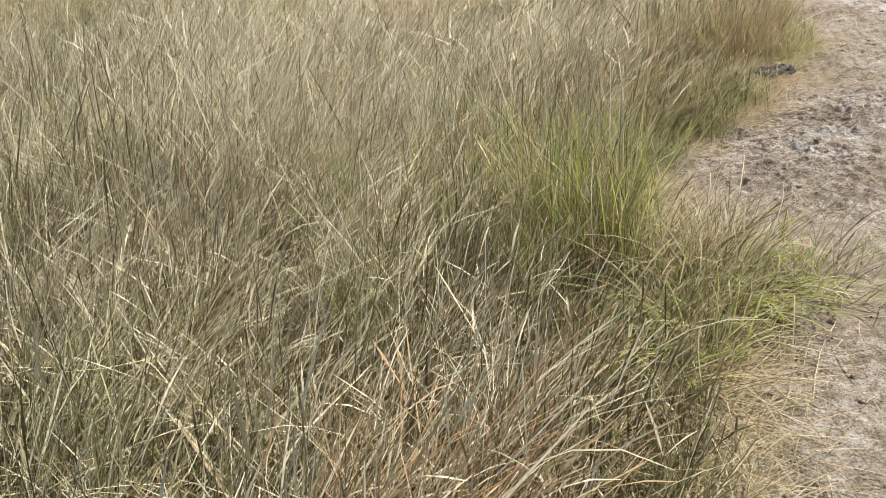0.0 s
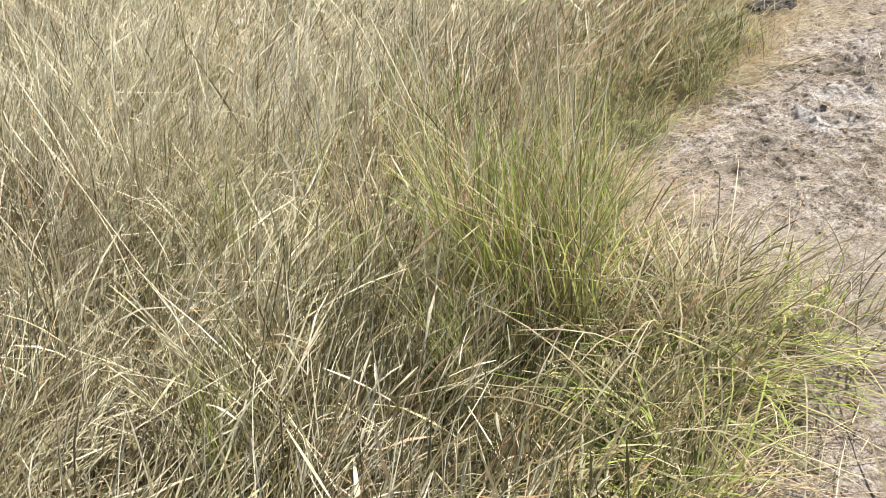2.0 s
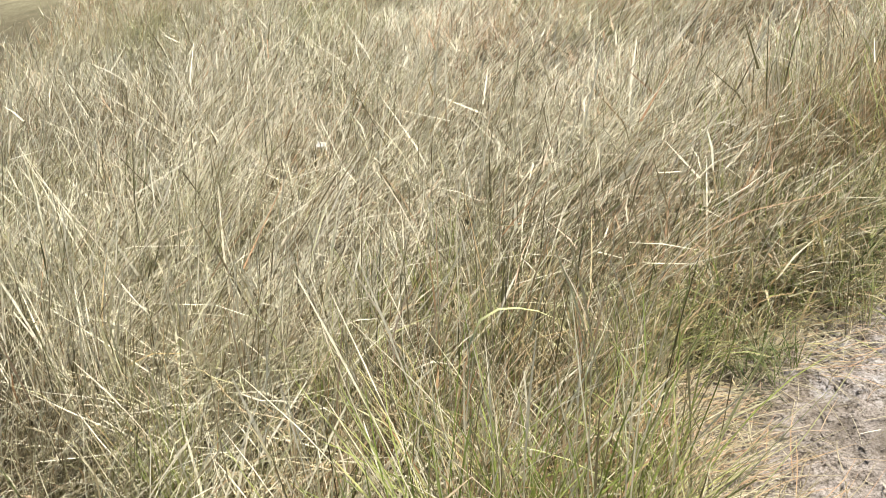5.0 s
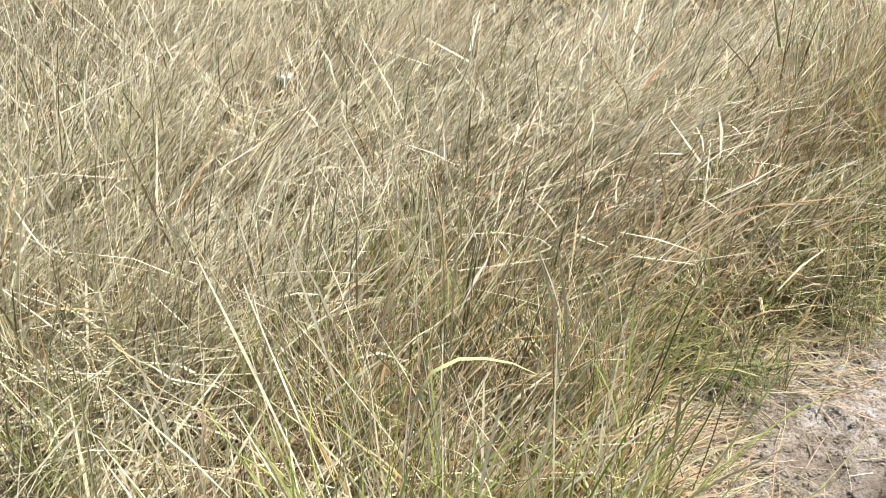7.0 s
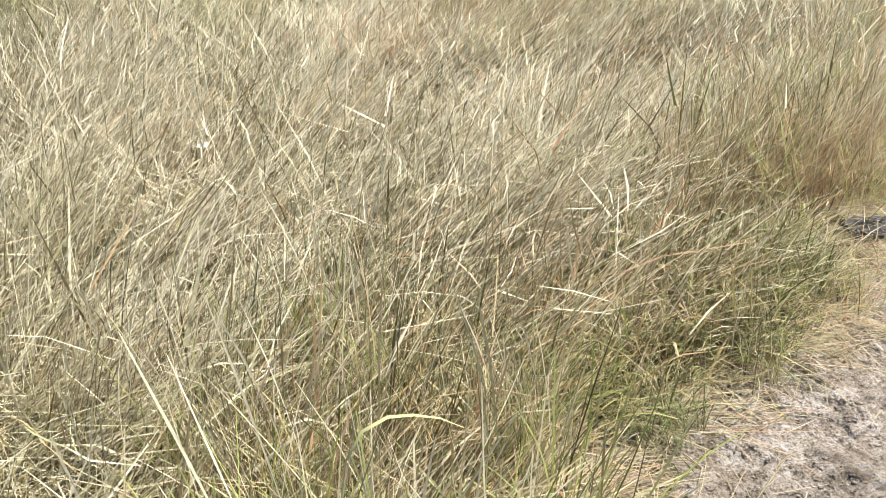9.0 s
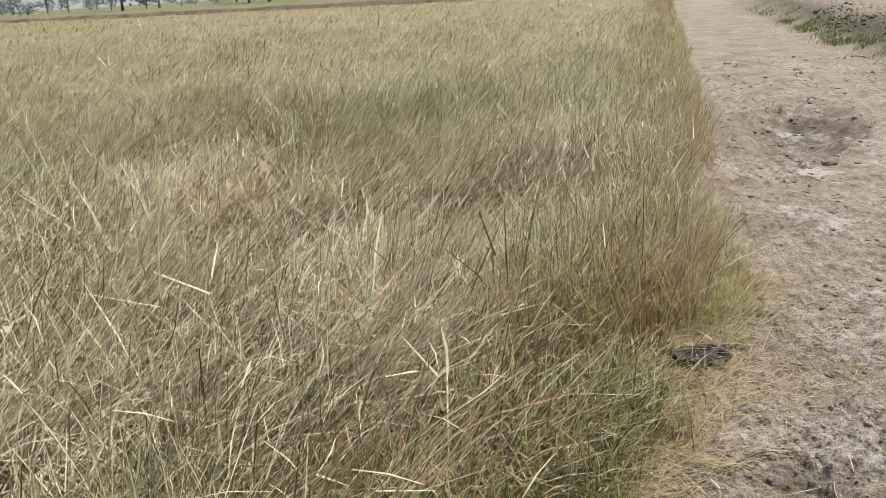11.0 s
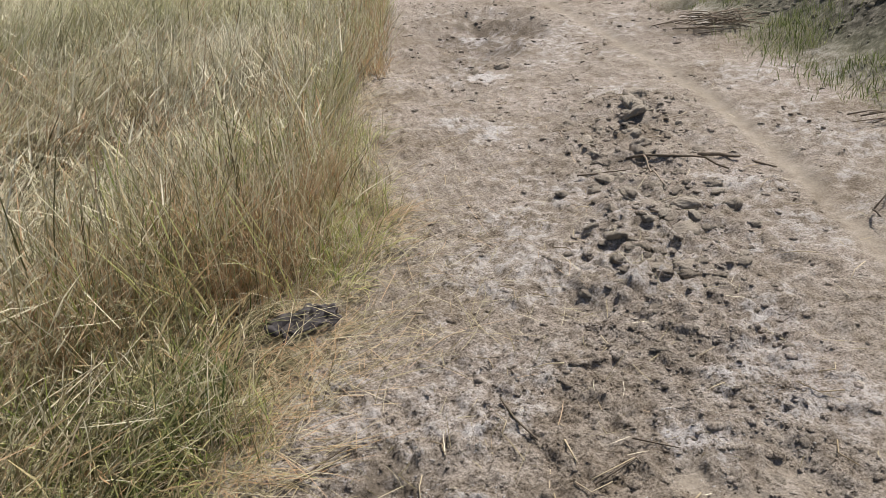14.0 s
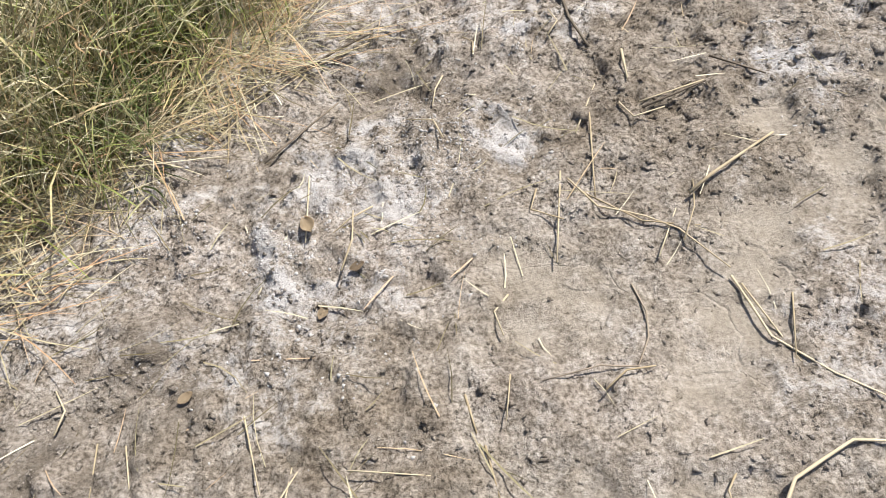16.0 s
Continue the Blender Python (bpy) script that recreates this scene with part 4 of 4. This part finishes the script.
n = 43000
close = rng.random(n) < 0.75
y = np.where(close, rng.uniform(2.8, 4.6, n), 1.3 + 6.6 * rng.random(n) ** 1.15)
x = np.where(close, rng.uniform(1.1, 3.2, n), edge(y) + 0.05 + 3.6 * rng.random(n) ** 1.2)
ok = (rng.random(n) < 0.6 * np.exp(-(to_line(x, y, RIDGE) / 0.6) ** 2) + 0.15 + 0.9 * step(0.42, 0.62, fbm(x, y, 0.16, 89, 3))) & (x > edge(y) + 0.03) & (blobs(x, y, SMOOTH) < 0.3 + 0.75 * rng.random(n)) & (to_line(x, y, TYRE) > 0.07)
x, y = x[ok], y[ok]
strew("soil_crumbs", x, y, 0.002 + 0.005 * rng.random(len(x)) ** 3, 0.7, M_GROUND, "crumbs of dry brown soil on the track", "soil crumbs")
n = 20000
j = rng.integers(0, len(SALT), n)
spot = np.array(SALT)[j]
x, y = spot[:, 0] + rng.normal(0, 0.95, n) * spot[:, 2], spot[:, 1] + rng.normal(0, 0.95, n) * spot[:, 2]
ok = (rng.random(n) < 0.05 + 0.55 * step(0.45, 0.6, fbm(x, y, 0.09, 85, 3))) & (x > edge(y))
x, y = x[ok], y[ok]
strew("salt_crumbs", x, y, 0.0014 + 0.003 * rng.random(len(x)) ** 2, 0.8, M_SALT, "puffy white grains of salt crust on the soil", "salt crust")


bm = bmesh.new()
bmesh.ops.create_icosphere(bm, subdivisions=1, radius=1.0)
ball = np.array([v.co[:] for v in bm.verts])
tri = np.array([[v.index for v in f.verts] for f in bm.faces])
bm.free()
n = 30000
y = 1.6 + 15 * rng.random(n) ** 1.3
x = edge(y) + 0.12 + 3.4 * rng.random(n)
front = (x < 2.9) & (y < 4.1)
chance = 0.04 + 0.45 * step(0.48, 0.66, fbm(x, y, 0.3, 201, 4)) + np.exp(-(to_line(x, y, RIDGE) / 0.4) ** 2)
ok = (rng.random(n) < chance * np.where(front, 0.3, 1.0)) & (to_line(x, y, TYRE) > 0.08) & (blobs(x, y, SMOOTH) < 0.3)
x, y = x[ok], y[ok]
n = len(x)
strew("soil_lumps", x, y, 0.005 + 0.017 * rng.random(n) ** 2.4 * (0.6 + 0.06 * y), 0.5, M_GROUND, "small dry lumps of earth strewn over the track", "soil lumps", 0.2)


n = 1700                                             # broken clay on the bank
s_ = -3.0 + 22 * rng.random(n) ** 1.3
o_ = 3.5 + np.abs(rng.normal(0, 0.5, n))
x, y = 2.95 + s_ * ROAD[0] + o_ * ROAD[1], 8.0 + s_ * ROAD[1] - o_ * ROAD[0]
strew("clay_lumps", x, y, 0.01 + 0.035 * rng.random(n) ** 2.5, 0.6, M_BANK, "dark broken clay lumps on the earth bank", "clay lumps", 0.35)


# ---- straws, twigs, leaves on the soil ----
def on_ground(points, lift):
    out = []
    for a, b in zip(points, points[1:]):
        k = max(2, int(math.hypot(b[0] - a[0], b[1] - a[1]) / 0.05))
        out += [(a[0] + (b[0] - a[0]) * i / k, a[1] + (b[1] - a[1]) * i / k) for i in range(k)]
    out.append(points[-1])
    zs = [float(ground_z(x, y)) for x, y in out]
    top = [max(zs[max(0, i - 2):i + 3]) for i in range(len(zs))]
    return [(x, y, z + lift) for (x, y), z in zip(out, top)]


def stalk(name, chains, r, mat, label, category, group=""):
    bm = bmesh.new()
    for c in chains:
        tube(bm, on_ground(c, r * 0.7), r, r * 0.6)
    return tagged(new(name, mesh_of(bm, name, mat)), label, category, group)


STRAWS = [([(2.49, 3.63), (2.68, 3.73)], 0.004),
          ([(2.28, 3.72), (2.32, 3.64), (2.4, 3.6), (2.45, 3.56), (2.51, 3.46)], 0.0024),
          ([(2.3, 3.68), (2.39, 3.59), (2.49, 3.56)], 0.002),
          ([(2.51, 3.45), (2.53, 3.32), (2.6, 3.24), (2.67, 3.18)], 0.0026),
          ([(2.59, 3.39), (2.55, 3.27)], 0.0018),
          ([(2.52, 3.43), (2.56, 3.27)], 0.002),
          ([(2.42, 3.01), (2.48, 3.09), (2.58, 3.13), (2.63, 3.12)], 0.0038),
          ([(2.27, 3.74), (2.22, 3.53)], 0.0026),
          ([(2.36, 3.88), (2.32, 3.66)], 0.0024),
          ([(2.32, 3.83), (2.39, 3.96)], 0.0022),
          ([(2.46, 4.02), (2.45, 3.93)], 0.0036),
          ([(2.02, 3.31), (2.03, 3.24)], 0.0029),
          ([(2.04, 3.22), (2.05, 3.13)], 0.0024),
          ([(2.1, 3.33), (2.08, 3.25)], 0.0019),
          ([(1.58, 4.24), (1.59, 3.89)], 0.0024),
          ([(1.77, 3.84), (1.76, 3.67)], 0.0021),
          ([(1.65, 3.33), (1.68, 3.19)], 0.0021),
          ([(1.44, 3.32), (1.46, 3.22)], 0.0019),
          ([(1.38, 3.34), (1.38, 3.24)], 0.0019),
          ([(1.82, 3.21), (1.95, 3.18)], 0.0018),
          ([(1.69, 3.15), (1.74, 3.22)], 0.002),
          ([(1.71, 3.14), (1.73, 3.23)], 0.0018),
          ([(2.45, 3.53), (2.49, 3.6), (2.51, 3.67)], 0.0016),
          ([(2.4, 3.51), (2.46, 3.61)], 0.0018),
          ([(1.53, 4.03), (1.71, 4.16), (1.92, 4.24)], 0.0032),
          ([(1.49, 4.01), (1.69, 4.14), (1.8, 4.23)], 0.0024),
          ([(1.46, 4.03), (1.67, 4.17), (1.89, 4.23)], 0.0024),
          ([(1.51, 3.96), (1.64, 4.09), (1.75, 4.17)], 0.0022),
          ([(2.46, 3.87), (2.6, 3.9)], 0.0024)]
for c, r in STRAWS:
    stalk("straw", [c], r * 0.95, M_STRAW, "loose dry yellow straw lying on the soil", "straw", "straws on the soil")
loose = []
for i in range(8):
    L, b = float(rng.uniform(0.05, 0.18)), float(rng.normal(0, 0.02))
    bm = tube(bmesh.new(), [(-L / 2, 0, 0), (0, b, 0.003), (L / 2, -b * 0.5, 0)], 0.0022, 0.0014)
    loose.append(mesh_of(bm, "straw", M_STRAW))
for i in range(150):
    y = 1.6 + 6.0 * float(rng.random()) ** 1.2
    x = float(edge(y)) + 0.08 + 2.4 * float(rng.random()) ** 1.5
    ob = new("straw", loose[int(rng.integers(0, 8))])
    ob.matrix_basis = pose(x, y, float(ground_z(x, y)) + 0.008, float(rng.normal(0, 4)), float(rng.normal(0, 4)), float(rng.uniform(0, 360)))
    tagged(ob, "short dry straw lying on the soil", "straw", "straws on the soil")

TWIGS = [([(2.46, 3.85), (2.6, 3.89), (2.6, 3.87)], 0.0048),
          ([(2.34, 3.47), (2.35, 3.41), (2.34, 3.36), (2.31, 3.31), (2.25, 3.32), (2.15, 3.31)], 0.0034),
          ([(1.68, 3.89), (1.84, 4.03)], 0.0048),
          ([(1.74, 4.18), (1.93, 4.27)], 0.0072),
          ([(2.38, 4.27), (2.38, 4.17), (2.4, 4.06)], 0.0072),
          ([(3.73, 5.85), (3.95, 5.7), (4.15, 5.57)], 0.0096),
          ([(3.82, 5.85), (3.68, 5.42)], 0.0072),
          ([(4.1, 5.76), (4.29, 5.67)], 0.0144),
          ([(4.36, 5.64), (4.4, 5.52)], 0.008),
          ([(2.63, 3.96), (2.72, 3.88)], 0.004),
          ([(3.42, 5.79), (3.77, 5.7)], 0.0056)]
for c, r in TWIGS:
    stalk("twig", [c], r * (0.6 if c[0][0] < 3.2 else 0.85), M_TWIG, "dark weathered twig lying on the soil", "twig", "twigs on the track")

# dry curly weed
bm = bmesh.new()
wz = float(ground_z(4.34, 4.82))
for pts, r in (([(4.306, 4.832, 0.018), (4.429, 4.885, 0.053), (4.578, 4.929, 0.114), (4.718, 4.964, 0.14), (4.806, 4.929, 0.07)], 0.004),
               ([(4.429, 4.885, 0.053), (4.56, 4.981, 0.123), (4.674, 5.069, 0.175), (4.753, 5.016, 0.149)], 0.003),
               ([(4.473, 4.894, 0.07), (4.49, 4.824, 0.026), (4.517, 4.771, 0.009)], 0.003), ([(4.648, 4.955, 0.132), (4.701, 4.867, 0.088), (4.709, 4.797, 0.018)], 0.003),
               ([(4.56, 4.929, 0.105), (4.648, 4.841, 0.123), (4.753, 4.824, 0.088), (4.788, 4.771, 0.026)], 0.0025), ([(4.306, 4.832, 0.018), (4.28, 4.797, 0.031), (4.262, 4.753, 0.026)], 0.006)):
    tube(bm, [(a, b, c + wz) for a, b, c in pts], r, r * 0.5)
tagged(new("dry_weed", mesh_of(bm, "dry_weed", M_TWIG)), "uprooted dry weed with curled brown stems", "weed")

# piles of brushwood at the foot of the bank
for cx, cy, count, reach, in ((6.3, 8.55, 60, 0.5), (5.45, 5.8, 18, 0.32)):
    heap = new("twig_pile")
    heap.location = (cx, cy, float(ground_z(cx, cy)))
    for i in range(count):
        a = float(rng.normal(-0.3, 1.1))
        L = reach * float(rng.uniform(0.5, 1.1))
        ox, oy, oz = float(rng.normal(0, reach * 0.35)), float(rng.normal(0, 0.13)), 0.02 + 0.12 * float(rng.random()) * (count > 20)
        d = Vector((math.cos(a), math.sin(a), 0)) * L / 2
        mid = Vector((ox, oy, oz + 0.02))
        bend = Vector((float(rng.normal(0, 0.04)), float(rng.normal(0, 0.04)), 0.02))
        part("twig", tube(bmesh.new(), [mid - d, mid + bend, mid + d + Vector((0, 0, float(rng.uniform(-0.02, 0.07))))], 0.005, 0.0025, 4), M_TWIG, heap)
    tagged(heap, "heap of dark dry brushwood twigs beside the track", "twig pile", "brushwood")


def leaf(x, y, length, turn, curl):
    bm = bmesh.new()
    rows = []
    for i in range(7):
        t = i / 6
        w = 0.32 * length * math.sin(math.pi * min(1, t * 0.94 + 0.04)) ** 0.8
        rows.append([bm.verts.new(((t - 0.5) * length, s * w, 0.006 + curl * length * (abs(s) ** 2 * 0.5 + (t - 0.5) ** 2))) for s in (-1, -0.5, 0, 0.5, 1)])
    for a, b in zip(rows, rows[1:]):
        for k in range(4):
            bm.faces.new((a[k], a[k + 1], b[k + 1], b[k]))
    bmesh.ops.solidify(bm, geom=bm.faces[:], thickness=0.0012)
    ob = new("dead_leaf", mesh_of(bm, "dead_leaf", M_LEAF))
    ob.matrix_basis = pose(x, y, float(ground_z(x, y)) + 0.001, 6, -4, turn)
    return tagged(ob, "curled brown dead leaf on the salty soil", "leaf", "dead leaves")


leaf(1.784, 3.522, 0.03, 60, 0.25)
leaf(1.858, 3.592, 0.03, 20, 0.2)
leaf(1.769, 3.704, 0.045, -70, 0.3)
leaf(1.544, 3.385, 0.03, 30, 0.25)
leaf(1.245, 2.043, 0.036, 80, 0.3)

# crumpled sheet of dark plastic under the tufts
bm = bmesh.new()
bmesh.ops.create_grid(bm, x_segments=26, y_segments=16, size=0.5)
for v in bm.verts:
    p = v.co.copy()
    f = noise.noise(Vector((p.x * 4, p.y * 6, 1.7))) + 0.5 * noise.noise(Vector((p.x * 9, p.y * 12, 4.2)))
    v.co = Vector((p.x * 0.24 + 0.03 * noise.noise(Vector((p.y * 6, p.x * 3, 9))), p.y * 0.12 + 0.022 * noise.noise(Vector((p.x * 6, 2, p.y * 5))),
                   0.026 + 0.032 * f - 0.1 * p.y * p.y))
bmesh.ops.solidify(bm, geom=bm.faces[:], thickness=0.002)
rag = new("plastic_sheet", mesh_of(bm, "plastic_sheet", M_RAG))
rag.matrix_basis = pose(1.91, 4.93, float(ground_z(1.91, 4.93)) + 0.035, 12, 0, 22)
tagged(rag, "crumpled dark grey plastic sheet at the foot of the tufts", "litter")

# scrap of paper caught in the grass
bm = bmesh.new()
bmesh.ops.create_grid(bm, x_segments=8, y_segments=6, size=0.5)
for v in bm.verts:
    p = v.co.copy()
    v.co = Vector((p.x * 0.045 + 0.012 * p.y, p.y * 0.03, 0.012 * noise.noise(Vector((p.x * 4, p.y * 5, 3.3))) + 0.02 * p.x * p.x))
bmesh.ops.solidify(bm, geom=bm.faces[:], thickness=0.0006)
scrap = new("paper_scrap", mesh_of(bm, "paper_scrap", M_PAPER))
scrap.matrix_basis = pose(-1.1, 5.03, 0.3, 40, 16, 15)
tagged(scrap, "small white paper scrap caught in the dry grass", "paper")

# ---- distance: trees, sheds beyond the field ----
def tree(height, spread, seed):
    base = new("tree")
    r = random.Random(seed)
    bm = tube(bmesh.new(), [(0, 0, -0.2), (0.1, 0, height * 0.25), (0.0, 0.15, height * 0.5), (0.1, 0.1, height * 0.8)], height * 0.03, height * 0.008, 7)
    tips = []
    for i in range(14):
        a, h = r.uniform(0, 6.28), r.uniform(0.12, 0.75) * height
        tip = (math.cos(a) * spread * r.uniform(0.4, 0.9), math.sin(a) * spread * r.uniform(0.4, 0.9), h + r.uniform(0.08, 0.3) * height)
        tube(bm, [(0.05, 0.05, h * 0.8), (tip[0] * 0.5, tip[1] * 0.5, (h + tip[2]) / 2), tip], height * 0.012, height * 0.003, 5)
        tips.append(tip)
    part("trunk", bm, M_BARK, base)
    g = np.random.default_rng(seed)
    cs = []
    for tip in tips + [(0, 0, height * 0.85), (0.3, 0, height * 0.7)]:
        cs.append(np.array(tip) + g.normal(0, 1, (34, 3)) * np.array([spread * 0.24, spread * 0.24, height * 0.08]))
    c = np.concatenate(cs)
    u = g.normal(0, 1, c.shape)
    u /= np.linalg.norm(u, axis=1)[:, None]
    v = np.cross(u, g.normal(0, 1, c.shape))
    v /= np.linalg.norm(v, axis=1)[:, None]
    s = height * 0.056 * g.uniform(0.6, 1.4, (len(c), 1))
    co = np.stack([c - u * s, c + v * s * 0.6, c + u * s, c - v * s * 0.6], 1).reshape(-1, 3)
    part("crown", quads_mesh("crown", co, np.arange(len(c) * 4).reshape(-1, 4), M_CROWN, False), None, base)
    return base


groves = [tree(8.0, 4.6, 1), tree(10.0, 4.2, 2), tree(4.5, 5.0, 3), tree(6.5, 4.5, 4)]
used = set()
# bearing in degrees from +y, distance, kind, size
for i in range(70):
    b, d = float(rng.uniform(-32, 12)), float(rng.uniform(190, 300))
    k, size = int(rng.integers(0, 4)), float(rng.uniform(0.75, 1.25))
    if -30 < b < -15:
        size *= 0.55
    if i == 0:
        b, d, k, size = -21.3, 205.0, 1, 1.25
    if i == 1:
        b, d, k, size = -19.0, 205.0, 3, 1.45
    if i == 2:
        b, d, k, size = -17.6, 220.0, 2, 1.0
    tx, ty = d * math.sin(radians(b)), d * math.cos(radians(b))
    m = pose(tx, ty, float(ground_z(tx, ty)), 0, 0, float(rng.uniform(0, 360)))
    if k in used:
        ob = copy_thing(groves[k], m)
    else:
        ob = groves[k]
        used.add(k)
        ob.matrix_basis = m
    ob.scale = (size, size, size)
    tagged(ob, "hazy green broadleaf tree beyond the fields", "tree", "far trees")

# low earth bund that closes the field
M_BUND = plain("bund_clay", (0.09, 0.07, 0.05), (0.24, 0.19, 0.14), 0.9, 0.95, 0.1)
nb = 260
bx = np.linspace(-150, 17, nb)
by = 73.6 - (bx - 6.06) * 0.48
prof = [(-1.5, -0.15), (-0.9, 0.18), (-0.45, 0.42), (0.1, 0.5), (0.6, 0.36), (1.2, 0.1), (1.8, -0.15)]
rows = []
for o, h in prof:
    lump = 0.7 + 0.6 * fbm(bx, by + o, 1.5, 211, 3)
    rows.append(np.stack([bx + 0.43 * o, by + 0.9 * o, h * lump + 0.05], 1))
co = np.stack(rows, 1).reshape(-1, 3)
ii = (np.arange(nb - 1)[:, None] * len(prof) + np.arange(len(prof) - 1)[None, :]).ravel()
bund = new("bund", quads_mesh("bund", co, np.stack([ii, ii + 1, ii + 1 + len(prof), ii + len(prof)], 1), M_BUND))
tagged(bund, "low bare earth bund along the end of the field", "earth bund", kind="structure")

# pale haze behind the trees
n = 40
ang = np.linspace(radians(-75), radians(75), n)
low = np.stack([700 * np.sin(ang), 700 * np.cos(ang), np.full(n, -6.0)], 1)
high = low + np.array([0, 0, 150.0])
k = np.arange(n - 1)
m, nn, ll, bb = material("haze", 1.0, 0.0)
bb.inputs["Base Color"].default_value = (0, 0, 0, 1)
bb.inputs["Emission Color"].default_value = (0.45, 0.487, 0.515, 1)
bb.inputs["Emission Strength"].default_value = 1.0
haze = new("backdrop", quads_mesh("backdrop", np.concatenate([low, high]), np.stack([k, k + 1, k + 1 + n, k + n], 1), m))
tagged(haze, "pale hazy sky low over the far fields", "sky", kind="structure")
